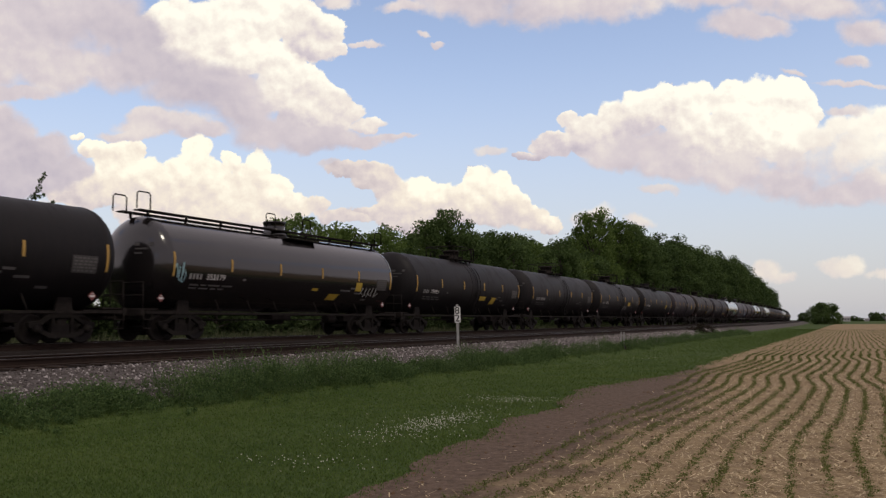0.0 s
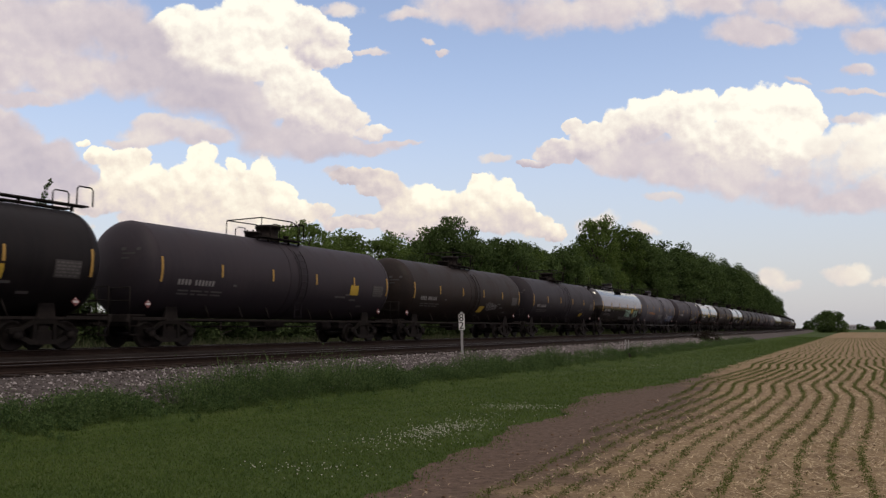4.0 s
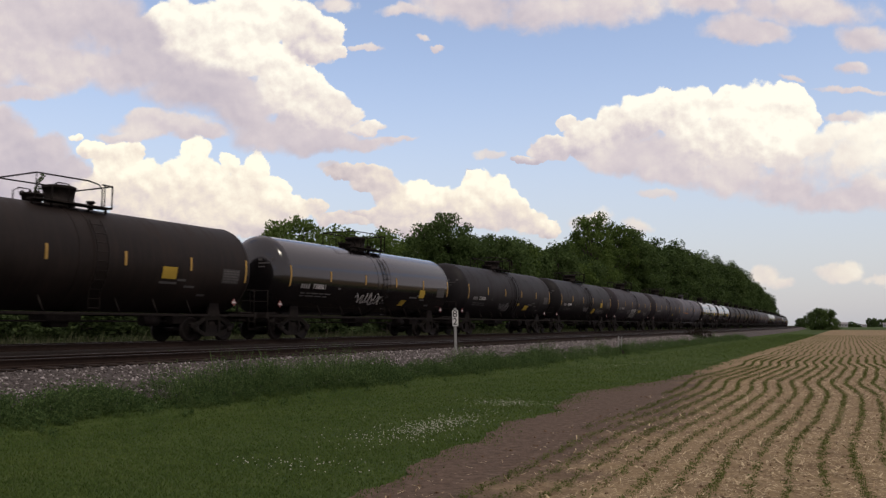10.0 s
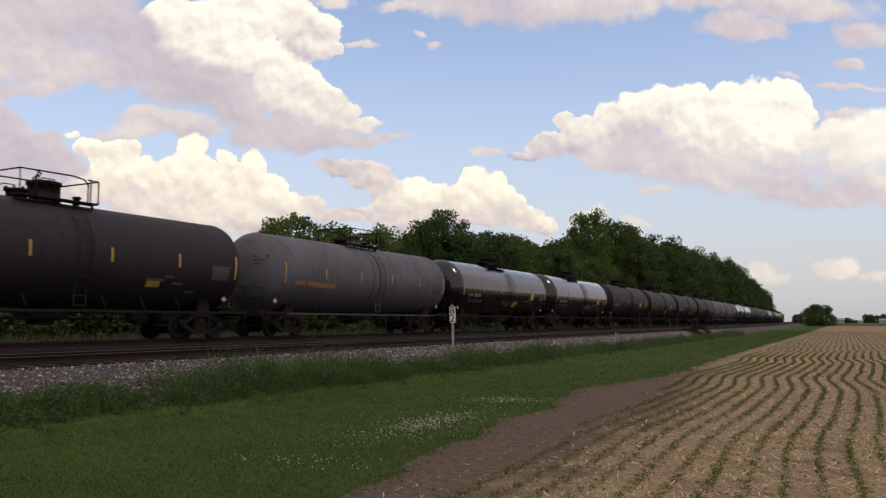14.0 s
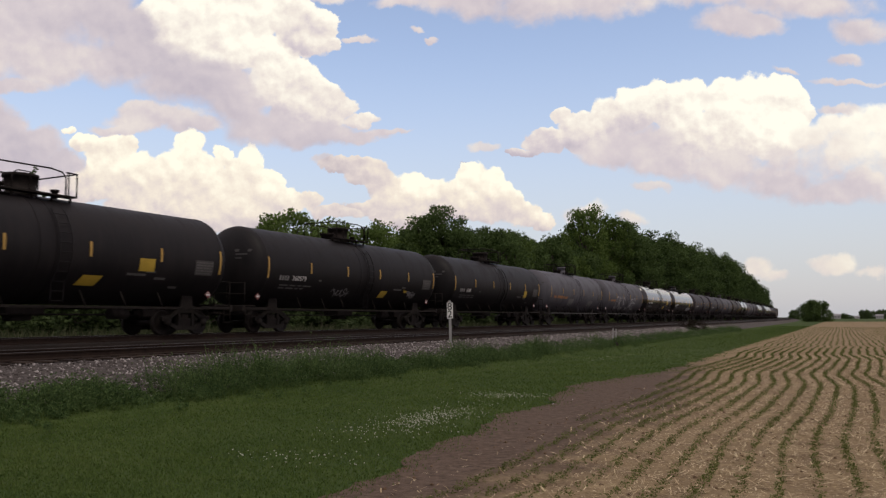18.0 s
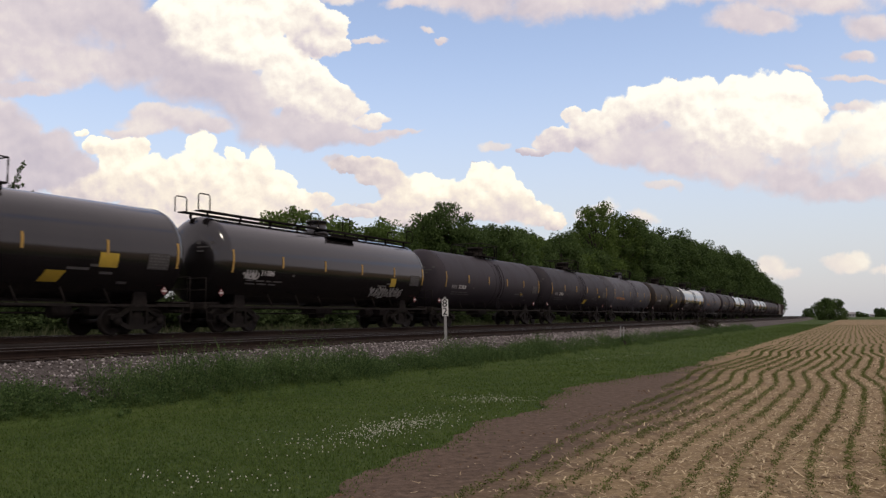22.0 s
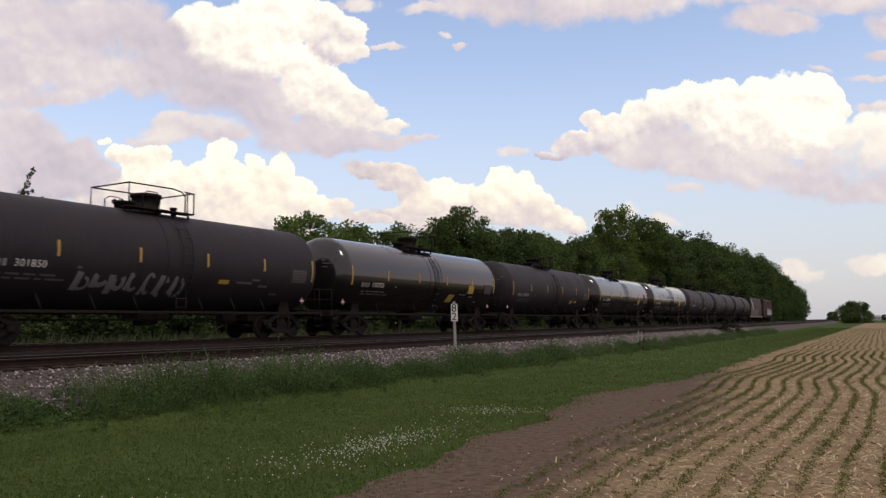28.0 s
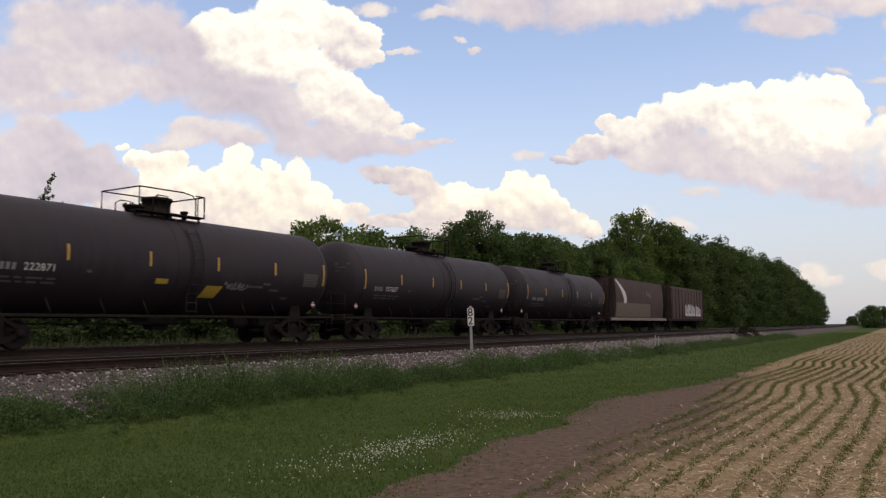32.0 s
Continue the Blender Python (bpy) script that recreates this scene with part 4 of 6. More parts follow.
def sideframe_shape():
    """A cast truss in one piece: chords and columns with open windows between them."""
    half = [(1.16, .66), (1.16, .54), (.95, .57), (.72, .72), (.72, .60), (.38, .93), (.38, .81), (.28, .81), (.28, .32), (.40, .32), (.46, .18)]
    n = len(half)
    flat = half + [(-y, z) for y, z in half]
    faces = [(1, 0, 3, 4, 2), (4, 3, 5, 6), (1, 2, 9, 10), (6, 7, 8, 9)]
    faces += [tuple(n + k for k in reversed(f)) for f in faces]
    faces += [(5, n + 5, n + 6, n + 7, 7, 6), (10, 9, 8, n + 8, n + 9, n + 10)]
    s = Shape()
    m = 2 * n
    count = {}
    for f in faces:
        for k in range(len(f)):
            e = frozenset((f[k], f[(k + 1) % len(f)]))
            count[e] = count.get(e, 0) + 1
    sides = [(f[k], f[(k + 1) % len(f)], m + f[(k + 1) % len(f)], m + f[k]) for f in faces for k in range(len(f)) if count[frozenset((f[k], f[(k + 1) % len(f)]))] == 1]
    s.add([(-.08, y, z) for y, z in flat] + [(.08, y, z) for y, z in flat], [tuple(reversed(f)) for f in faces] + [tuple(m + k for k in f) for f in faces] + sides)
    return s


def spring_shape():
    """The bunch of coils between bolster and frame."""
    out = []
    for k in range(9):
        out.append((-.25 + .0625 * k, .62 if k % 2 else .58))
    return Shape().slab([(-.25, .31), (.25, .31)] + list(reversed(out)), -.05, .05)


def wheelset_shape():
    s = Shape()
    for sx in (-1, 1):
        c = .752 * sx
        o = sx
        s.lathe([(c - .06 * o, .30), (c - .062 * o, .44), (c - .06 * o, .475), (c - .035 * o, .48), (c - .03 * o, .455), (c + .065 * o, .45), (c + .07 * o, .40), (c + .03 * o, .36), (c + .015 * o, .18), (c + .07 * o, .14), (c + .08 * o, .09)], "X", 28, (0, 0, 0))
        s.lathe([(c + .08 * o, .085), (c + .3 * o, .08)], "X", 12)
    s.lathe([(-.7, .09), (.7, .09)], "X", 12)
    return s


def truck(parent, y):
    t = part("truck", cached("bolster", lambda: Shape().box(0, 0, .68, 2.1, .36, .26, .05).box(0, 0, .84, .7, .7, .14, .03).mesh("bolster", M_IRON)), M_IRON, parent, "", pose(0, y, 0))
    for sx in (1, -1):
        part("sideframe", cached("sideframe", lambda: sideframe_shape().mesh("sideframe", M_FRAME)), M_FRAME, t, "", pose(1.02 * sx, 0, 0, 0, 0, 0 if sx > 0 else 180))
        part("spring_nest", cached("springs", lambda: spring_shape().mesh("spring_nest", M_IRON)), M_IRON, t, "", pose(1.02 * sx, 0, 0))
        for dy in (-.88, .88):
            part("bearing_box", cached("bearing", lambda: Shape().lathe([(-.1, .15), (.10, .15), (.15, .1), (.16, .02)], "X", 12, (0, 0, .47)).mesh("bearing_box", M_FRAME)), M_FRAME, t, "", pose(1.02 * sx, dy, 0, 0, 0, 0 if sx > 0 else 180))
    for dy in (-.88, .88):
        part("wheelset", cached("wheelset", lambda: wheelset_shape().mesh("wheelset", M_WHEEL)), M_WHEEL, t, "", pose(0, dy, .45))
    return t


def end_platform_shape(sign):
    """Stub sill, end sill, bolster web and step at one end; sign: +1 for the far end."""
    e = 8.32 * sign
    s = Shape()
    s.box(0, 7.25 * sign, .95, .42, 2.5, .42, .03)
    s.box(0, e, 1.0, 2.7, .16, .26, .02)
    s.box(0, 7.9 * sign, 1.12, 2.5, .75, .05)
    for sx in (-1, 1):
        s.slab([(5.9 * sign, .95), (6.55 * sign, .95), (6.4 * sign, 1.9), (6.05 * sign, 1.9)], sx * 1.05 - .04, sx * 1.05 + .04)
        s.slab([(6.7 * sign, .95), (8.2 * sign, .95), (8.2 * sign, 1.06), (6.7 * sign, 1.06)], sx * 1.33 - .05, sx * 1.33 + .05)
        s.tube([(sx * 1.36, 8.26 * sign, 1.05), (sx * 1.36, 8.26 * sign, .42)], .02)
        s.tube([(sx * 1.36, 7.9 * sign, 1.05), (sx * 1.36, 7.9 * sign, .42)], .02)
        for z in (.45, .75):
            s.box(sx * 1.36, 8.08 * sign, z, .08, .4, .03)
    return s


def coupler_shape(sign):
    s = Shape()
    s.box(0, 8.52 * sign, .88, .2, .5, .2, .03)
    s.box(.05, 8.62 * sign, .88, .34, .16, .28, .05)
    return s


def end_rail_shape(sign, sx):
    s = Shape()
    y = 8.26 * sign
    if sx:
        s.tube([(sx * 1.3, y, 1.1), (sx * 1.3, y, 2.05), (sx * .35, y, 2.05), (sx * .35, y, 1.1)], .025)
        s.tube([(sx * 1.3, y, 1.6), (sx * .35, y, 1.6)], .02)
    return s


def ladder_shape(y, side=1):
    """A ladder that follows the shell from the sill to the top."""
    s = Shape()
    zs = [1.05, 1.3, 1.7, 2.1, 2.6, 3.1, 3.5, 3.8, 4.02]

    def at(yy, z, off):
        p = on_shell(yy, z, off)
        return (p[0] * side, p[1], p[2]) if z > 1.6 else (on_shell(yy, 1.7, off)[0] * side, yy, z)

    for dy in (-.22, .22):
        s.tube([at(y + dy, z, .1) for z in zs], .022, 5)
    z = 1.15
    while z < 4.0:
        s.tube([at(y - .22, z, .1), at(y + .22, z, .1)], .014, 4, False)
        z += .3
    return s


def top_works(car, kind, mat):
    """The manway housing, grating and rails over the middle of the car."""
    top = TANK_Z + TANK_R
    m = .12
    if kind == "board":
        s = Shape().lathe([(top - .12, .58), (top + .12, .58), (top + .14, .48), (top + .52, .48), (top + .55, .52), (top + .6, .5), (top + .62, .06)], "Z", 24, (0, m, 0))
        part("manway_housing", s, mat, car, "round bolted dark housing")
        s = Shape()
        for sx in (-.45, .45):
            s.box(sx, 0, top + .16, .36, 15.8, .05)
            for i in range(9):
                s.box(sx, -7.4 + i * 1.85, top + .05, .08, .08, .2)
        part("running_board", s, M_IRON, car, "long dark walkway along the top")
        for sy, sx in ((-7.75, .62), (-7.75, -.62), (7.75, .62), (7.75, -.62), (-1.0, .75), (1.5, .75), (1.5, -.75)):
            y0 = sy - .3
            s = Shape()
            s.tube([(sx, y0, top + .18), (sx, y0, top + .72), (sx, y0 + .08, top + .8), (sx, y0 + .52, top + .8), (sx, y0 + .6, top + .72), (sx, y0 + .6, top + .18)], .026)
            part("hand_loop", s, M_IRON, car)
        s = Shape().box(.9, m + .6, top - .22, .7, 2.2, .06)
        s.tube([(1.25, m - .4, top - .2), (1.25, m - .4, top - .02), (1.25, m + 1.6, top - .02), (1.25, m + 1.6, top - .2)], .024)
        part("side_platform", s, M_IRON, car)
        return
    twin = kind == "twin"
    r = .36 if twin else .5
    h = .58 if twin else .62
    s = Shape().lathe([(top - .12, r * 1.05), (top + .05, r * 1.05), (top + .05, r * .9), (top + h - .1, r), (top + h - .1, r * 1.08), (top + h, r * 1.08), (top + h + .03, r * .9), (top + h + .05, .04)], "Z", 24, (0, m + (.25 if twin else 0), 0))
    part("manway_housing", s, mat if twin else M_IRON, car, "round bolted housing")
    s = Shape().lathe([(top - .1, .30), (top + .2, .30), (top + .2, .36), (top + .27, .36), (top + .29, .04)], "Z", 18, (0, m - .95, 0))
    for k in range(8):
        s.box(.33 * math.cos(k * .785), m - .95 + .33 * math.sin(k * .785), top + .28, .06, .06, .1)
    part("manway_lid", s, M_IRON, car)
    s = Shape().lathe([(top - .1, .1), (top + .22, .1), (top + .22, .14), (top + .3, .14), (top + .3, .03)], "Z", 12, (.1, m + 1.15, 0))
    part("valve", s, M_IRON, car)
    s = Shape()
    for sx in (-1, 1):
        s.box(sx * .78, m - .1, top + .0, .42, 2.85, .05)
        for i in range(5):
            s.box(sx * .72, m - 1.45 + i * .68, top - .14, .06, .06, .26)
    part("platform", s, M_IRON, car, "dark steel grating")
    s = Shape()
    y0, y1, z0, z1 = m - 1.5, m + 1.3, top + .02, top + .78
    for sx in (-1, 1):
        x = sx * .98
        s.tube([(x, y0, z0), (x, y0, z1), (x, m + .35, z1 + .03), (x, m + .75, z1 - .03), (x, m + .9, z1 - .18), (x, m + .9, z0)], .026)
        s.tube([(x, m - .35, z0), (x, m - .35, z1 - .2), (x, y0 + .75, z1 - .2), (x, y0 + .55, z1 - .32), (x, y0 + .55, z0)], .022)
        s.tube([(x, y1, z0), (x, y1, z1 - .02), (x, m + .9, z1 - .02)], .03)
        s.tube([(x, y1 - .3, z0), (x, y1 - .3, z1 - .02)], .022)
    s.tube([(-.98, y0, z1), (.98, y0, z1)], .026)
    s.tube([(-.98, y1, z1 - .02), (.98, y1, z1 - .02)], .026)
    part("railing", s, M_IRON, car, "dark pipe railing")


def panel_lines():
    s = Shape()
    rng = random.Random(3)
    for row in range(5):
        z = 2.27 + .1 * row
        y = 6.06
        while y < 6.78:
            w = rng.uniform(.05, .16)
            s.add([on_shell(y, z - .025, .014), on_shell(y + w, z - .025, .014), on_shell(y + w, z + .025, .014), on_shell(y, z + .025, .014)], [(0, 1, 2, 3)])
            y += w + .05
    return s.mesh("panel_lettering", M_DIMWHITE)


def tank_car(spec):
    """One tank car with its parts. Spec: paint, top kind, lettering, panels and sprayed marks."""
    mat = spec["mat"]
    car = tagged(new("tank_car"), spec["label"], "tank car", group="tank cars of the train")
    part("tank", cached(("shell", mat.name), lambda: shell_shape().mesh("tank", mat)), mat, car)
    key = spec["top"]
    # a gently raised belt round the middle
    for y in ((-.28, .28) if key != "board" else ()):
        part("shell_band", cached(("band", mat.name, y), lambda: hoop(y, .09).mesh("shell_band", mat)), mat, car)
    for y in (-TANK_L / 2 + .03, TANK_L / 2 - .03):
        part("end_weld", cached(("weld", mat.name, y), lambda: hoop(y, .05, TANK_R + .007).mesh("end_weld", mat)), mat, car)
    top_works(car, key, mat)
    for sign in (1, -1):
        part("end_sill", cached(("sill", sign), lambda: end_platform_shape(sign).mesh("end_sill", M_IRON)), M_IRON, car)
        for sx in (-1, 1):
            part("end_railing", cached(("erail", sign, sx), lambda: end_rail_shape(sign, sx).mesh("end_railing", M_IRON)), M_IRON, car)
        part("coupler", cached(("coupler", sign), lambda: coupler_shape(sign).mesh("coupler", M_IRON)), M_IRON, car)
    pipe = M_PANEL if mat is M_GREY else M_IRON
    for sx in (1, -1):
        part("side_pipe", cached(("pipe", sx, pipe.name), lambda: Shape().box(1.38 * sx, 0, .98, .06, 13.5, .08).mesh("side_pipe", pipe)), pipe, car)
    if key != "board":
        part("ladder", cached(("ladder", mat.name), lambda: ladder_shape(.5).mesh("ladder", mat)), mat, car)
    for y in (-4.6, -2.8, -1.2, 1.6, 3.2, 4.8):
        part("brace", cached(("brace", y), lambda: Shape().tube([(1.37, y, 1.0), (1.2, y - .12, 1.52)], .03, 5).mesh("brace", M_IRON)), M_IRON, car)
    part("bottom_outlet", cached("outlet", lambda: Shape().box(0, .2, .86, .9, 1.3, .32, .06).box(0, .2, .66, .5, .7, .24, .05).mesh("bottom_outlet", M_IRON)), M_IRON, car)
    part("brake_gear", cached("brake", lambda: Shape().lathe([(3.2, .2), (3.9, .2)], "Y", 12, (.55, 0, .78)).box(.5, 4.9, .8, .5, .8, .3, .04).tube([(.4, -6, .74), (.4, 6, .74)], .03).mesh("brake_gear", M_IRON)), M_IRON, car)
    part("brake_wheel", cached("bwheel", lambda: Shape().lathe([(8.32, .24), (8.36, .26), (8.36, .2)], "Y", 14, (-.55, 0, 1.75)).mesh("brake_wheel", M_IRON)), M_IRON, car)
    for y in (-6.2, 6.2):
        truck(car, y)
    # reflective strips, tall ones at the shell's ends
    for i in range(6):
        y = -TANK_L / 2 + .06 + i * (TANK_L - .12) / 5
        end = i in (0, 5)
        z0, z1 = (2.28, 3.16) if end else (2.58, 3.06)
        part("reflector", cached(("refl", i), lambda: patch(y - .045, y + .045, z0, z1, off=.012).mesh("reflector", M_YELLOW)), M_YELLOW, car)
    # test panel by the far end, hazard diamonds by the corners
    part("test_panel", cached("testpanel", lambda: patch(6.0, 6.9, 2.2, 2.75).mesh("test_panel", M_PANEL)), M_PANEL, car, "grey stencilled panel")
    tagged(part("panel_lettering", cached("panellines", panel_lines), M_DIMWHITE, car), kind="stuff")
    for y in (-7.55, 7.0):
        d = part("placard", cached(("placard", y), lambda: Shape().slab([(y - .15, 1.5), (y, 1.35), (y + .15, 1.5), (y, 1.65)], 1.36, 1.385).mesh("placard", M_RED)), M_RED, car, "red and white diamond placard")
        part("placard_band", cached(("pband", y), lambda: Shape().slab([(y - .10, 1.465), (y + .10, 1.465), (y + .10, 1.535), (y - .10, 1.535)], 1.386, 1.39).slab([(y - .045, 1.57), (y + .045, 1.57), (y, 1.615)], 1.386, 1.39).mesh("placard_band", M_WHITE)), M_WHITE, d)
    # lettering: owner's mark as plain bars, the number, lines of small stencil
    ink = spec.get("ink", M_WHITE)
    y, z = spec.get("mark_y", -6.5), spec.get("mark_z", 2.32)
    digits = spec.get("num", "")
    s = Shape()
    k = spec.get("letter", .72)
    for i in range(4 if digits else 10):
        w = .15 * k
        a = y + (i * .235 + (.2 if i > 3 else 0)) * k
        z0, z1 = z - .14 * k, z + .14 * k
        s.add([on_shell(a, z0), on_shell(a + w, z0), on_shell(a + w, z1), on_shell(a, z1)], [(0, 1, 2, 3)])
    tagged(part("owner_mark", s, ink if mat is M_GREY else M_MARK, car), kind="stuff")
    # stencils on the near head
    s = Shape()
    for row, (x0, x1) in enumerate(((.55, 1.25), (.6, 1.1), (.6, .9))):
        zz, hh = TANK_Z + .62 - row * .16, (.055, .03, .03)[row]
        q = [(xx, zc) for xx, zc in ((x0, zz - hh), (x1, zz - hh), (x1, zz + hh), (x0, zz + hh))]
        s.add([(xx, -TANK_L / 2 - .02 - .78 * math.sqrt(1 - (xx * xx + (zc - TANK_Z) ** 2) / TANK_R ** 2), zc) for xx, zc in q], [(3, 2, 1, 0)])
    tagged(part("head_stencil", s, M_PANEL, car), kind="stuff")
    if digits:
        key2 = ("num", digits, ink.name, k)
        ob = tagged(part("car_number", cached(key2, lambda: text_mesh(digits, .42 * k, ink)), ink, car), kind="stuff")
        px = on_shell(0, z, .03)
        ob.matrix_basis = pose(px[0], y + 1.14 * k, z, 0, math.degrees(math.asin((TANK_Z - z) / TANK_R)), 0)
    s = Shape()
    rng = random.Random(spec["seed"])
    for row in (0, 1):
        yy = y + .1
        while yy < y + 1.9:
            w = rng.uniform(.2, .6)
            zz = z - .3 - .12 * row
            s.add([on_shell(yy, zz - .028), on_shell(yy + w, zz - .028), on_shell(yy + w, zz + .028), on_shell(yy, zz + .028)], [(0, 1, 2, 3)])
            yy += w + .12
    tagged(part("stencil_text", s, M_DIMWHITE, car), kind="stuff")
    s = Shape()
    for yy, zz, w in ((3.0, 2.1, .8), (4.2, 2.0, .5), (3.8, 2.22, .4), (5.0, 1.72, .4), (-3.7, 2.3, .18)):
        s.add([on_shell(yy, zz - .04), on_shell(yy + w, zz - .04), on_shell(yy + w, zz + .04), on_shell(yy, zz + .04)], [(0, 1, 2, 3)])
    tagged(part("side_stencil", s, M_DIMWHITE, car), kind="stuff")
    for sq in spec.get("squares", ()):
        part("yellow_panel", cached(("sq", sq), lambda: patch(sq[0], sq[0] + sq[2], sq[1], sq[1] + sq[3], sq[4]).mesh("yellow_panel", M_YPLATE)), M_YPLATE, car, "dull yellow painted panel")
    for g in spec.get("spray", ()):
        kind, colour, a, b, z0, z1, n, w = g
        if kind == "bubble":
            shape = bubble(a, b, z0, z1, spec["seed"], n)
        elif kind == "strokes":
            shape = strokes(a, b, z0, z1, spec["seed"], w, n)
        elif kind == "letters":
            shape = letters(a, b, z0, z1, spec["seed"], w, n)
        elif kind == "head":
            shape = head_scrawl(spec["seed"])
        else:
            shape = scrawl(a, b, z0, z1, spec["seed"], w, n, .008 if colour in ("ink", "chalk") else 0)
        tagged(part("spray_paint", shape, SPRAY[colour], car), SPRAY_LABEL[colour], kind="stuff")
    return car


SPRAY = {"ink": plain("dark_spray", (.012, .011, .012), .7), "white": plain("white_spray", (.36, .35, .34), .7), "pale": plain("pale_spray", (.16, .155, .155), .8), "blue": plain("pale_blue_spray", (.22, .36, .40), .7),
         "green": plain("pale_green_spray", (.24, .36, .29), .7), "deep": plain("blue_spray", (.05, .09, .2), .7), "red": plain("red_spray", (.32, .04, .04), .7), "orange": plain("orange_stencil", (.35, .15, .04), .7),
         "chalk": plain("chalk_spray", (.46, .45, .46), .7)}
SPRAY_LABEL = {"ink": "dark sprayed outline", "white": "off-white sprayed scrawl", "pale": "faded grey sprayed scrawl", "blue": "pale blue sprayed scrawl", "green": "pale green sprayed letters", "deep": "blue sprayed shapes",
               "red": "red sprayed mark", "orange": "orange stencil", "chalk": "white outlined sprayed letters"}
K, S, B, G, Y = M_BLACK, M_SATIN, M_BROWN, M_GLOSS, M_GREY
SQ_R, SQ_M, SLANT, LOWBAR = (4.3, 1.98, .78, .55, 0.0), (2.2, 2.0, .85, .5, 0.0), (1.0, 1.42, .85, .45, .55), (.2, 1.75, .7, .16, 0.0)
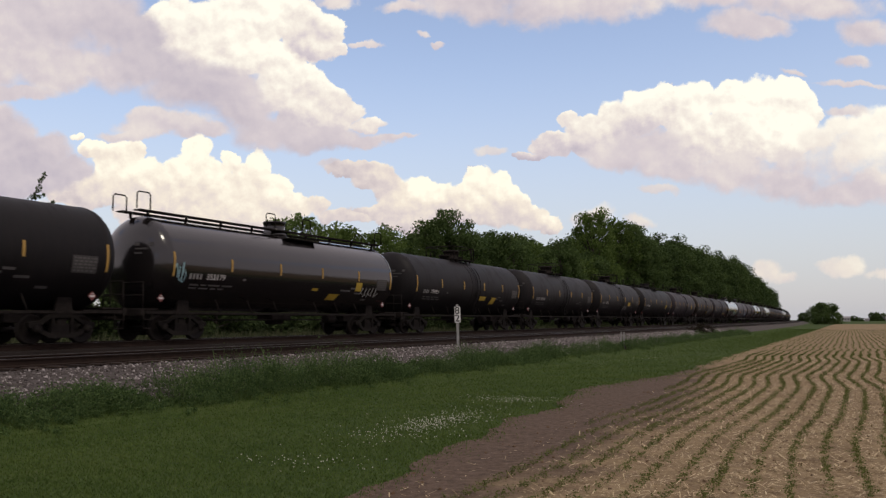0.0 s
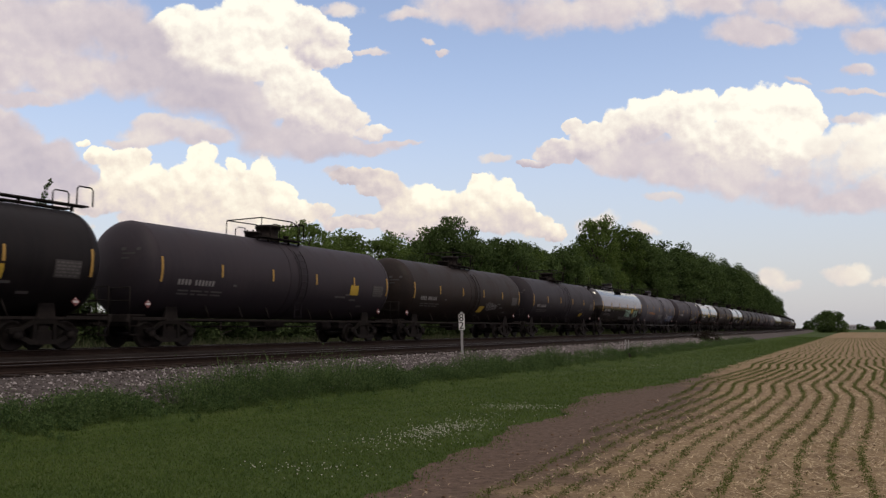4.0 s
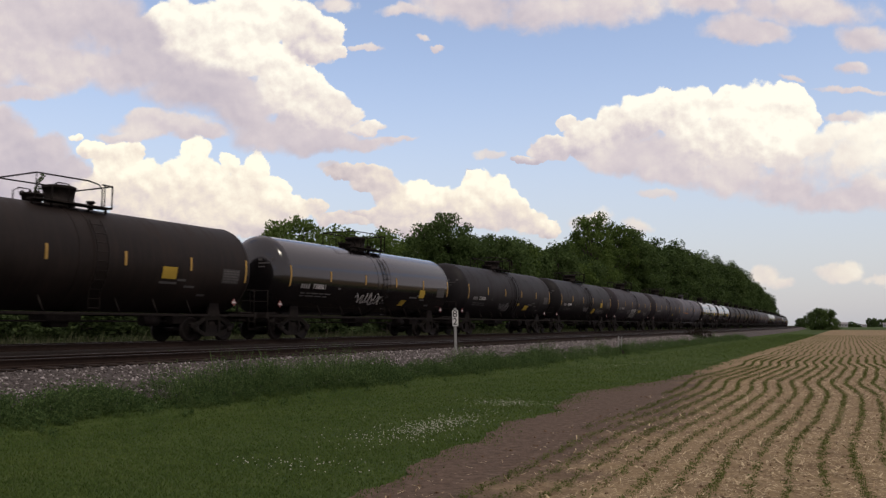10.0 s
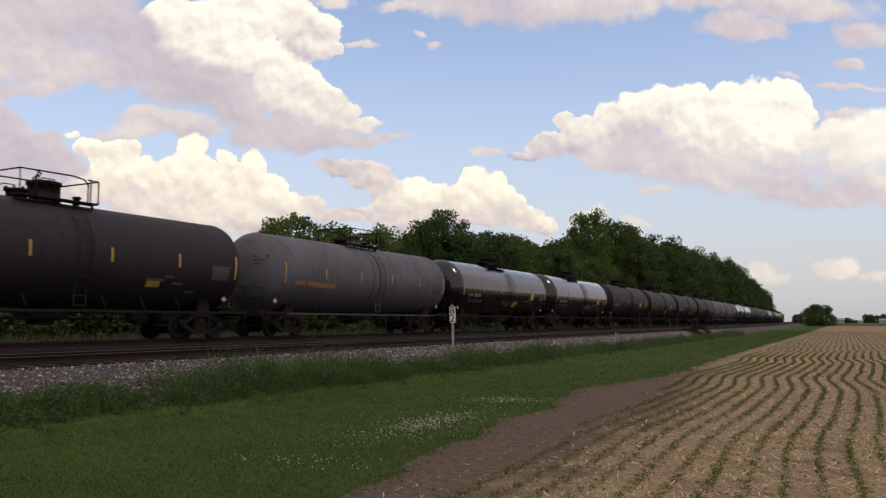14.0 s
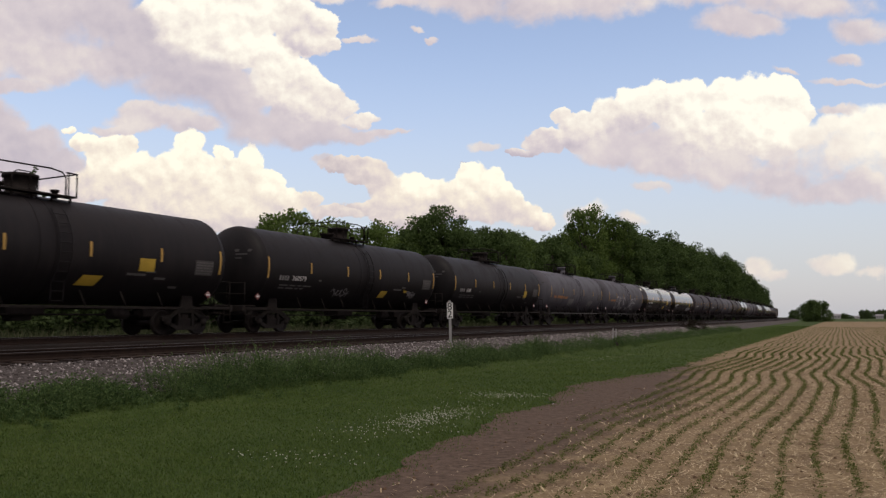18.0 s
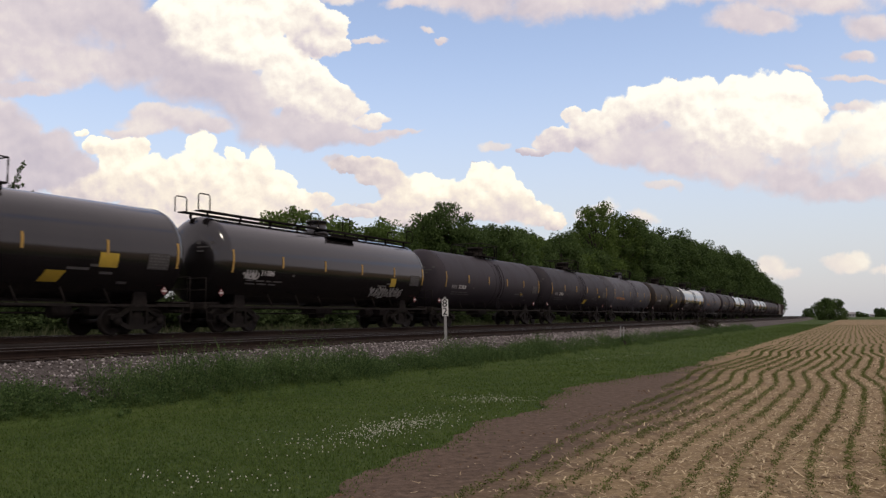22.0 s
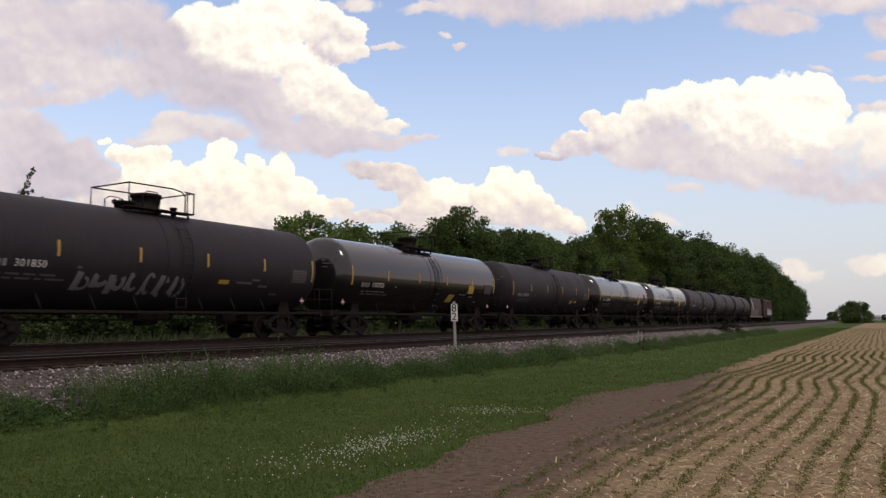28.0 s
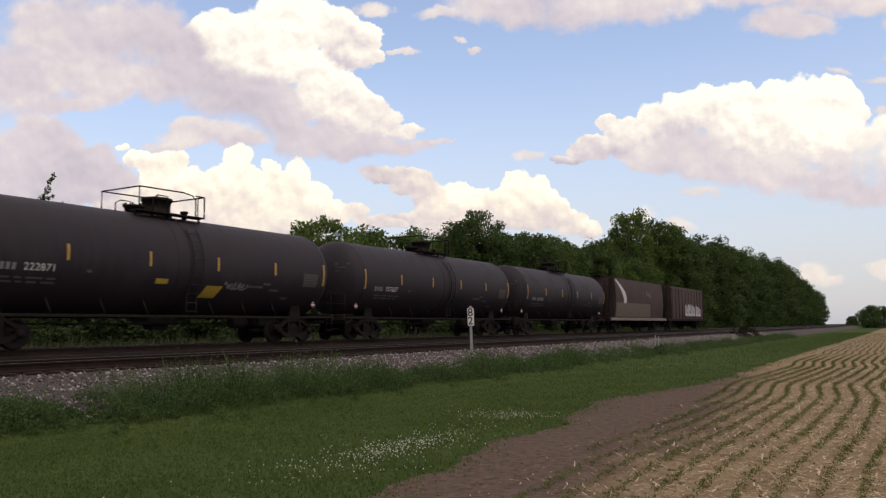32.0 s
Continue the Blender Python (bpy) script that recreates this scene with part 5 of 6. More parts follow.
CARS = [
    (K, "rail", "", (), ()),
    (G, "board", "352179", ((4.4, 1.86, .6, .5, 0.0), (.9, 1.78, .5, .14, 0.0), (2.2, 1.4, .9, .34, .6)), (("scrawl", "blue", -7.55, -7.0, 1.9, 2.75, 3, .05), ("strokes", "white", 4.9, 6.5, 1.72, 2.15, 5, .05))),
    (K, "rail", "731951", ((.9, 1.72, 1.2, .3, 0.0), (2.8, 1.52, .8, .5, .4)), ()),
    (K, "rail", "", (), ()),
    (K, "rail", "737725", ((2.9, 1.9, 1.0, .42, 0.0),), (("scrawl", "pale", .9, 2.6, 1.5, 2.1, 5, .05),)),
    (K, "board", "352135", ((4.1, 1.84, .6, .5, 0.0),), ()),
    (S, "rail", "", (SQ_R,), ()),
    (B, "rail", "", (SLANT,), (("scrawl", "pale", 2, 4, 1.6, 2.2, 6, .05),)),
    (S, "rail", "", ((3.9, 1.42, .9, .3, 0.1),), ()),
    (G, "board", "", ((3.2, 1.9, .72, .58, 0.0),), (("letters", "green", .75, 2.95, 1.65, 2.3, "thor", .15), ("letters", "green", 4.1, 5.7, 1.65, 2.25, "yb's", .13), ("scrawl", "pale", -1.5, 5.5, 1.3, 1.7, 12, .05))),
    (Y, "twin", "", (), (("scrawl", "orange", -5.8, -3.4, 2.0, 2.25, 9, .05), ("bubble", "pale", -1.6, 1.0, 1.5, 2.1, 4, 0), ("bubble", "deep", 3.6, 6.6, 1.3, 2.05, 5, 0), ("scrawl", "chalk", 3.6, 6.6, 1.3, 2.05, 7, .05), ("scrawl", "white", 2.6, 4.0, 1.5, 2.3, 4, .07))),
    (S, "rail", "199587", ((2.2, 1.4, .8, .35, .5), (5.1, 1.85, .6, .2, 0.0)), (("scrawl", "pale", -.4, 1.0, 1.45, 1.9, 5, .05), ("scrawl", "chalk", 2.9, 5.0, 1.42, 2.05, 6, .05))),
    (G, "rail", "714479", ((-1.3, 2.05, .85, .5, 0.0),), ()),
    (B, "rail", "301076", ((3.2, 2.0, .8, .5, 0.0),), ()),
    (G, "rail", "730861", ((4.2, 1.86, .7, .52, 0.0), (2.3, 1.4, .6, .36, .4)), (("scrawl", "white", -2.3, .6, 1.4, 2.1, 6, .06),)),
    (K, "rail", "738005", ((.9, 1.76, .5, .18, 0.0), (2.4, 1.46, .9, .4, .5)), (("scrawl", "pale", -2.4, -.4, 1.4, 2.0, 7, .05),)),
    (K, "rail", "301094", ((4.1, 2.0, .75, .5, 0.0), (1.8, 1.45, .8, .5, .3)), (("scrawl", "pale", -1.2, .7, 1.6, 2.1, 8, .05), ("scrawl", "pale", 2.9, 5.8, 1.5, 1.95, 9, .05))),
    (S, "rail", "222710", ((1.6, 1.75, 1.3, .3, 0.0),), (("bubble", "white", -1.6, 0.9, 1.3, 2.25, 4, 0), ("scrawl", "ink", -1.7, 1.0, 1.3, 2.25, 6, .05), ("scrawl", "pale", -3.4, -2.2, 1.5, 2.2, 4, .07), ("scrawl", "pale", 4.4, 6.2, 1.5, 2.0, 7, .06))),
    (S, "rail", "", ((3.2, 1.6, .7, .25, 0.0),), ()),
    (Y, "twin", "", (), (("scrawl", "orange", -5.8, -3.6, 2.0, 2.25, 9, .05),)),
    (G, "rail", "", (SQ_R, SLANT), (("scrawl", "pale", -1, 2, 1.5, 2.0, 6, .05),)),
    (G, "rail", "", (SQ_R,), (("scrawl", "pale", 0, 3, 1.5, 2.0, 6, .05),)),
    (K, "rail", "1117", ((3.9, 2.0, .75, .5, 0.0),), ()),
    (K, "rail", "1190", ((3.6, 1.98, .8, .52, 0.0), (1.2, 1.42, .9, .4, .6)), ()),
    (K, "rail", "360579", ((1.8, 1.42, .75, .4, .4), (4.3, 1.72, .4, .14, 0.0)), (("scrawl", "pale", 4.7, 5.7, 1.55, 1.95, 5, .05), ("scrawl", "pale", -2.6, -1, 1.4, 1.9, 4, .04))),
    (K, "rail", "1002", ((4.4, 1.84, .65, .55, 0.0),), ()),
    (Y, "twin", "", (), (("scrawl", "orange", -5.6, -3.0, 2.0, 2.3, 9, .06), ("bubble", "pale", -2.6, -1.2, 1.5, 2.1, 3, 0), ("bubble", "pale", 3.4, 4.8, 1.5, 2.0, 3, 0))),
    (Y, "twin", "", (), (("letters", "chalk", -4.7, 4.3, 1.4, 2.6, "oks-ure", .055), ("letters", "chalk", -4.55, 4.15, 1.3, 2.45, "oks-ure", .04), ("scrawl", "orange", -6.6, -4.8, 2.1, 2.3, 6, .05))),
    (G, "rail", "191204", ((4.3, 1.94, .85, .55, 0.0), (2.3, 1.42, .8, .42, .5)), ()),
    (G, "board", "31086", ((4.3, 1.85, .6, .5, 0.0),), (("scrawl", "white", -7.0, -6.0, 1.9, 2.2, 5, .07), ("scrawl", "white", 2.4, 6.0, 1.35, 1.95, 12, .05))),
    (S, "rail", "222828", ((4.2, 1.8, .4, .14, 0.0),), ()),
    (S, "rail", "222806", ((.9, 1.4, .9, .42, .5), (5.1, 1.98, .5, .22, 0.0)), ()),
    (Y, "twin", "", ((3.0, 1.86, .5, .18, 0.0),), (("scrawl", "orange", -5.8, -3.4, 2.0, 2.25, 9, .05),)),
    (B, "rail", "301046", ((4.2, 1.96, .7, .5, 0.0), (2.2, 1.45, .7, .45, .3)), ()),
    (G, "rail", "", (SQ_R,), ()),
    (Y, "twin", "", (), (("scrawl", "orange", -5.8, -3.4, 2.0, 2.25, 9, .05),)),
    (S, "rail", "301850", ((2.2, 1.78, .6, .18, 0.0),), (("strokes", "pale", -3.9, .6, 1.42, 2.12, 7, .17),)),
    (G, "rail", "192723", ((4.2, 1.94, .75, .55, 0.0), (1.8, 1.42, .75, .5, .5)), ()),
    (S, "rail", "", ((3.4, 1.62, .6, .3, .4), (4.4, 1.7, .6, .16, 0.0)), ()),
    (G, "rail", "112770", ((4.3, 1.86, .65, .5, 0.0),), (("bubble", "red", 6.2, 6.8, 2.5, 2.95, 1, 0),)),
    (G, "rail", "191274", ((4.0, 1.96, .7, .55, 0.0),), (("head", "pale", 0, 0, 0, 0, 0, 0), ("strokes", "white", -5.6, -1.6, 2.75, 3.25, 5, .12), ("strokes", "pale", -1.4, 1.2, 2.75, 3.1, 3, .08), ("strokes", "white", 2.6, 6.9, 2.55, 3.15, 6, .17), ("scrawl", "pale", -2.4, 3.0, 1.4, 2.0, 8, .05))),
    (S, "rail", "222871", ((-1.2, 1.8, .6, .2, 0.0), (.9, 1.4, .9, .5, .5)), (("scrawl", "pale", 1.9, 3.2, 1.75, 2.1, 5, .06),)),
    (S, "rail", "737627", (), ()),
    (S, "rail", "", (), ()),
]
LOOK = {K.name: "matte black", S.name: "dusty charcoal", B.name: "rusty brown-black", G.name: "glossy black", Y.name: "weathered grey"}
TOPS = {"rail": "tank car with railed top platform", "board": "tank car with long top walkway", "twin": "tank car with twin top housings"}
train = []


def build_train():
    for i, (mat, top, num, squares, spray) in enumerate(CARS):
        extra = ", sprayed with graffiti" if spray else (", yellow side panel" if squares else ", yellow side strips")
        ink = SPRAY["orange"] if mat is Y else M_WHITE
        train.append(tank_car(dict(mat=mat, top=top, num=num, squares=tuple((a * .956, z + .24, w * .82, h * .84, sl) for a, z, w, h, sl in squares), spray=tuple((k, c, a * .956, b * .956, z0 + .15, z1 + .15, n, w) for k, c, a, b, z0, z1, n, w in spray), seed=100 + i, ink=ink, letter=.92 if num == "714479" else .72,
                                   label=LOOK[mat.name] + " " + TOPS[top] + extra)))


# ---------------------------------------------------------------- covered hopper cars at the tail
M_HOPPER = tank_paint("hopper_brown_paint", (.030, .0155, .0135), (.062, .045, .039), .6, .8, .8)
M_HOPTAN = plain("dull_tan_panel", (.095, .078, .056), .8)
M_HOPSILL = plain("pale_sill", (.17, .14, .12), .8)


def hopper_car(round_side, label):
    car = tagged(new("hopper_car"), label, "hopper car", group="hopper cars at the tail")
    L2, top = 7.8, 4.55
    LB = L2 - .45
    s = Shape()
    n = 11
    sec = []
    for i in range(n):
        a = i / (n - 1)
        z = 1.15 + (top - 1.15) * a
        x = 1.56 - (.16 * (2 * a - 1) ** 2 if round_side else (.05 * (2 * a - 1) ** 4))
        sec.append((x, z))
    loop = sec + [(.6, top + .12), (-.6, top + .12)] + [(-x, z) for x, z in reversed(sec)]
    m = len(loop)
    vs = [(x, y, z) for y in (-LB, LB) for x, z in loop]
    s.add(vs, [(k, (k + 1) % m, m + (k + 1) % m, m + k) for k in range(m)] + [tuple(range(m - 1, -1, -1)), tuple(range(m, 2 * m))])
    part("body", s, M_HOPPER, car)
    if not round_side:
        for i in range(11):
            y = -LB + .3 + i * (2 * LB - .6) / 10
            for sx in (1, -1):
                part("side_post", cached(("hpost", i, sx), lambda: Shape().box(1.57 * sx, y, 2.8, .08, .1, 3.1, .02).mesh("side_post", M_HOPPER)), M_HOPPER, car)
    else:
        def skin(z):
            return 1.56 - .16 * (2 * (z - 1.15) / (top - 1.15) - 1) ** 2 + .008
        q = Shape()
        steps = 14
        path = []
        for k in range(steps + 1):
            a = k / steps
            path.append((-LB + .3 + 2.1 * math.sin(a * 1.75), 4.42 - 1.95 * a, .17 + .16 * math.sin(a * 2.6)))
        for (ya, za, wa), (yb, zb, wb) in zip(path, path[1:]):
            q.add([(skin(za), ya - wa, za), (skin(za), ya + wa * 1.7, za), (skin(zb), yb + wb * 1.7, zb), (skin(zb), yb - wb, zb)], [(0, 3, 2, 1)])
        part("painted_arc", q, SPRAY["chalk"], car, "faded white painted arc")
        q = Shape()
        for (za, zb) in ((1.3, 1.75), (1.75, 2.2), (2.2, 2.5)):
            q.add([(skin(za), -LB + .1, za), (skin(za), L2 * .45 - za * .3, za), (skin(zb), L2 * .45 - zb * .3, zb), (skin(zb), -LB + .1, zb)], [(0, 1, 2, 3)])
        part("lower_panel", q, M_HOPTAN, car, "dull tan lower panel")
        q = Shape()
        for (y, w, z0, z1) in ((1.6, .5, 3.3, 3.75), (2.2, .7, 3.15, 3.6), (2.9, .3, 3.1, 3.4)):
            q.add([(skin(z0), y, z0), (skin(z0), y + w, z0), (skin(z1), y + w * .8, z1), (skin(z1), y + w * .1, z1)], [(0, 1, 2, 3)])
        part("worn_patch", q, M_HOPTAN, car, "pale worn paint patch")
    part("roof_walk", Shape().box(0, 0, top + .22, .7, 2 * L2 + .6, .05).box(0, 0, top + .15, .5, 2 * L2 - .5, .1), M_IRON, car)
    for sx in (1, -1):
        part("side_sill", Shape().box(1.46 * sx, 0, 1.08, .14, 2 * L2 + 1.4, .24, .02), M_HOPSILL if round_side and sx > 0 else M_IRON, car)
    for y in (-3.8, 0, 3.8):
        t = Shape().lathe([(.42, .35), (.55, .4), (1.2, 1.15)], "Z", 4, (0, y, 0), smooth=False)
        part("outlet_gate", t, M_IRON, car)
    for sign in (1, -1):
        e = Shape().box(0, (L2 + .75) * sign, 1.02, 2.9, .14, .26, .02).box(0, (L2 + .35) * sign, .92, .5, 1.0, .4, .03).box(0, (L2 + 1.05) * sign, .88, .22, .5, .22, .04)
        for sx in (1, -1):
            e.slab([(sign * LB, 1.2), (sign * (L2 + .7), 1.15), (sign * (LB + .5), 3.0), (sign * (LB + .45), top - .05), (sign * LB, top - .05)], sx * 1.2 - .04, sx * 1.2 + .04)
            e.tube([(sx * 1.35, sign * (L2 + .7), 1.1), (sx * 1.35, sign * (L2 + .7), 4.5), (sx * 1.35, sign * L2, 4.5)], .025)
            e.tube([(sx * .95, sign * (L2 + .7), 1.1), (sx * .95, sign * (L2 + .7), 4.5), (sx * .95, sign * L2, 4.5)], .025)
            for k in range(9):
                e.tube([(sx * 1.35, sign * (L2 + .7), 1.3 + .36 * k), (sx * .95, sign * (L2 + .7), 1.3 + .36 * k)], .016, 4)
        part("end_frame", e, M_IRON, car)
        truck(car, 6.1 * sign)
    if not round_side:
        sp = Shape()
        rng = random.Random(5)
        for i in range(6):
            y = -1.9 + i * 1.25
            w = rng.uniform(.75, 1.1)
            z1 = 2.35 + rng.uniform(0, .45)
            sp.slab([(y, 1.5), (y + w * .38, 1.5), (y + w * .36, z1), (y + .05, z1 + .1)], 1.652, 1.66)
            sp.slab([(y + w * .38, 1.5), (y + w, 1.52), (y + w, 1.85), (y + w * .38, 1.82)], 1.652, 1.66)
            sp.slab([(y + w * .62, 1.9), (y + w, 1.9), (y + w * .96, z1 - .05), (y + w * .6, z1 - .1)], 1.652, 1.66)
        for i in range(14):
            y = -3.2 + i * .55 + rng.uniform(-.2, .2)
            streak = Shape().slab([(y, rng.uniform(2.6, 3.4)), (y + .09, rng.uniform(2.6, 3.4)), (y + .12, 4.3), (y - .03, 4.3)], 1.556, 1.566)
            part("lime_streak", streak, M_HOPTAN, car, "pale streak running down the side")
        part("spray_paint", sp, SPRAY["chalk"], car, "white sprayed block letters")
    return car


# ---------------------------------------------------------------- trees
def leaf_quads(centres, radii, per, size, rng, flat=.75):
    """Small leaf sprays scattered in balls round the centres."""
    n = len(centres) * per
    c = np.repeat(np.asarray(centres, float), per, 0)
    r = np.repeat(np.asarray(radii, float), per)[:, None]
    d = rng.normal(size=(n, 3))
    d /= np.linalg.norm(d, axis=1)[:, None]
    p = c + d * r * (rng.random((n, 1)) ** .45) * [1, 1, flat]
    a = rng.normal(size=(n, 3))
    a /= np.linalg.norm(a, axis=1)[:, None]
    b = np.cross(a, rng.normal(size=(n, 3)))
    b /= np.linalg.norm(b, axis=1)[:, None]
    s = size * rng.uniform(.5, 1.3, (n, 1))
    a, b = a * s, b * s * .6
    bow = np.cross(a, b) / s * .5
    return np.stack([p - a, p - b * .9 + bow * .4, p + a, p + b * .9 + bow * .4], 1)


def tree_meshes(seed, height, width, clumps, per, size, bare=.18, light=False, round_top=False):
    rng = np.random.default_rng(seed)
    s = Shape()
    top = height * .8
    lean = rng.uniform(-.04, .04, 2) * height
    trunk = [(lean[0] * t, lean[1] * t, top * t) for t in (0, .15, .35, .6, .85, 1)]
    r0 = height * .018 + .06
    s.tube([(p[0], p[1], p[2] - .3) if i == 0 else p for i, p in enumerate(trunk)], [r0 * 1.3, r0, r0 * .85, r0 * .6, r0 * .32, r0 * .1], 8)
    cs, rs = [], []
    for k in range(clumps):
        t = bare + (1 - bare) * (k + .5) / clumps
        ang = k * 2.4 + rng.uniform(-.5, .5)
        env = math.sin(math.pi * min(1, (t - bare) / (1 - bare) * .82 + .16)) ** .65
        if round_top:
            env = math.sqrt(max(.12, 1 - max(0.0, (t - .58) / .46) ** 2))
        reach = width * .5 * env * rng.uniform(.45, 1.05)
        h = height * t * (rng.uniform(.96, 1.0) if round_top else rng.uniform(.93, 1.04))
        e = np.array([math.cos(ang) * reach + lean[0] * t, math.sin(ang) * reach + lean[1] * t, h])
        cs.append(e)
        rs.append(width * rng.uniform(.11, .19))
        base = np.array([lean[0] * t * .7, lean[1] * t * .7, min(top * .97, h * .72)])
        if k % 2 == 0:
            mid = (base + e) / 2 + [0, 0, .03 * height]
            s.tube([base, mid, e], [r0 * .35, r0 * .22, r0 * .06], 5, False)
    q = leaf_quads(cs, rs, per, size, rng)
    leaf = M_LEAF_LIGHT if light else M_LEAF
    return s.mesh("trunk", M_BARK), quads_mesh("crown", q, leaf)


def sapling_meshes():
    """A slender young tree whose sparse top leans over."""
    rng = np.random.default_rng(43)
    s = Shape()
    lean = np.array([.6, .8, 0])
    way = [np.array([0, 0, z]) + lean * d for z, d in ((-.3, 0), (4, .1), (7.4, .3), (8.6, .55), (9.6, 1.0), (10.6, 1.45))]
    s.tube(way, [.11, .09, .06, .04, .025, .01], 6)
    cs, rs = [], []
    for t in np.linspace(0, 1, 15):
        k = 7.2 + 3.4 * t
        d = float(np.interp(k, [7.2, 8.6, 9.6, 10.6], [.28, .55, 1.0, 1.45]))
        cs.append(np.array([0, 0, k]) + lean * d + rng.normal(0, .07, 3))
        rs.append(.30 - .14 * t)
    for (z, d, n) in ((8.3, .45, 6), (7.6, .35, 5), (9.0, .7, 3), (6.8, .25, 5)):
        a = np.array([0, 0, z]) + lean * d
        b = a + lean * .28 * n + np.array([.1, -.1, .10 * n])
        s.tube([a, (a + b) / 2 + [0, 0, .05], b], [.03, .02, .008], 5, False)
        for k in range(n):
            cs.append(a + (b - a) * (k + .7) / n)
            rs.append(.15)
    return s.mesh("trunk", M_BARK), quads_mesh("crown", leaf_quads(cs, rs, 34, .075, rng, .9), M_LEAF)


def place_tree(name, meshes, x, y, z, spin, scale, label, group=""):
    root = tagged(new(name), label, "tree" if name == "tree" else "bush", group=group)
    part("trunk", meshes[0], None, root)
    part("crown", meshes[1], None, root)
    root.matrix_basis = pose(x, y, z, 0, 0, spin) @ Matrix.Diagonal((scale[0], scale[0], scale[1], 1))
    return root


def build_trees():
    rng = random.Random(11)
    kinds = [tree_meshes(21, 21, 12, 60, 210, .27, .06, False, True), tree_meshes(22, 22.5, 13, 64, 210, .28, .06), tree_meshes(23, 20, 11, 56, 210, .26, .05, False, True), tree_meshes(24, 21.5, 11, 60, 210, .26, .08)]
    # the wood's front beside the line
    y = 150.0
    while y < 450:
        for row in (0, 1):
            k = rng.randrange(4)
            x = -38 - 8 * row + rng.uniform(-2, 2)
            px, py, _ = bend(x, y + rng.uniform(-2, 2) + 3 * row)
            px = x
            h = rng.uniform(.94, 1.05) * (.88 + .16 * min(1, (y - 150) / 160)) * (1 - .26 * max(0, (y - 330) / 120))
            place_tree("tree", kinds[k], px, y + rng.uniform(-2, 2), 0, rng.uniform(0, 360), (rng.uniform(.95, 1.15), h), "tall dense dark green broadleaf tree beside the railway", "trees of the wood")
        y += 5.5 + (y - 150) * .016
    # the high one that stands out of the wood
    high = tree_meshes(31, 22.5, 11, 90, 230, .25, .0, True, True)
    place_tree("tree", high, -40.2, 136, 0, 0, (.78, .93), "tallest broadleaf tree of the wood with an uneven crown", "trees of the wood")
    place_tree("tree", high, -38, 146.5, 0, 140, (.62, .92), "tall dark broadleaf tree crowding the wood's edge", "trees of the wood")
    # lower wood before it
    mid = [tree_meshes(51, 13.5, 9, 44, 200, .21, .08), tree_meshes(52, 12.5, 8, 40, 200, .20, .08, True, True), tree_meshes(53, 13.5, 8, 44, 200, .21, .1, False, True)]
    for i in range(34):
        yy = 80 + i * 1.9
        k = i % 3 if i % 4 else 0
        place_tree("tree", mid[k], -39.5 - 5 * (i % 2) + rng.uniform(-2, 2) - max(0, 86 - yy) * .25, yy, 0, rng.uniform(0, 360), (rng.uniform(.9, 1.1), rng.uniform(.88, 1.06)), "mid-high green broadleaf tree at the wood's edge", "trees of the wood")
    place_tree("tree", tree_meshes(54, 14.4, 9, 60, 230, .19, .1, False, True), -41, 82.5, 0, 30, (.8, 1), "dark round-topped tree rising over the lower wood", "trees of the wood")
    # thinner, lower trees where the wood begins
    thin = [tree_meshes(41, 12, 7.5, 44, 120, .19, .2, True), tree_meshes(42, 12.5, 7, 40, 120, .19, .25, True)]
    for (x, yy, h, k) in ((-52, 64, .98, 0), (-52, 68, 1.08, 1), (-53, 72, 1.0, 0), (-52, 76, 1.06, 1), (-54, 80, 1.02, 0), (-52, 83, 1.06, 1), (-53, 88, 1.14, 0), (-52, 93, 1.1, 1), (-58, 70, .95, 0), (-59, 77, 1.0, 0), (-58, 85, 1.0, 1),
                          (-60, 50, .52, 1), (-55, 33, .58, 0), (-58, 38, .55, 1), (-46, 19, .62, 0), (-60, 45, .5, 0)):
        place_tree("tree", thin[k], x, yy, 0, rng.uniform(0, 360), (h, h), "slender open-crowned green tree at the wood's end", "trees of the wood")
    place_tree("tree", sapling_meshes(), -45.5, 31.3, 0, 0, (.9, 1.06), "thin leaning young tree with sparse leaves beyond the railway", "")
    # brush below the wood
    brush = [tree_meshes(61, 5, 6, 26, 200, .16, .02), tree_meshes(62, 4, 5, 24, 200, .15, .02)]
    for tr, cr in brush:
        cr.materials[0] = M_BRUSH
    for i in range(136):
        yy = -6 + i * 2.0 if i < 78 else -4 + (i - 78) * 1.15
        x = -37 - rng.uniform(0, 4) - max(0, 60 - yy) * .1 - (4 if i >= 78 else 0)
        h = rng.uniform(.55, .8) if yy < 60 else rng.uniform(.8, 1.25)
        place_tree("bush", brush[i % 2], x, yy, -.1, rng.uniform(0, 360), (rng.uniform(.9, 1.2), h), "low leafy green bush along the far side of the railway", "brush beside the railway")


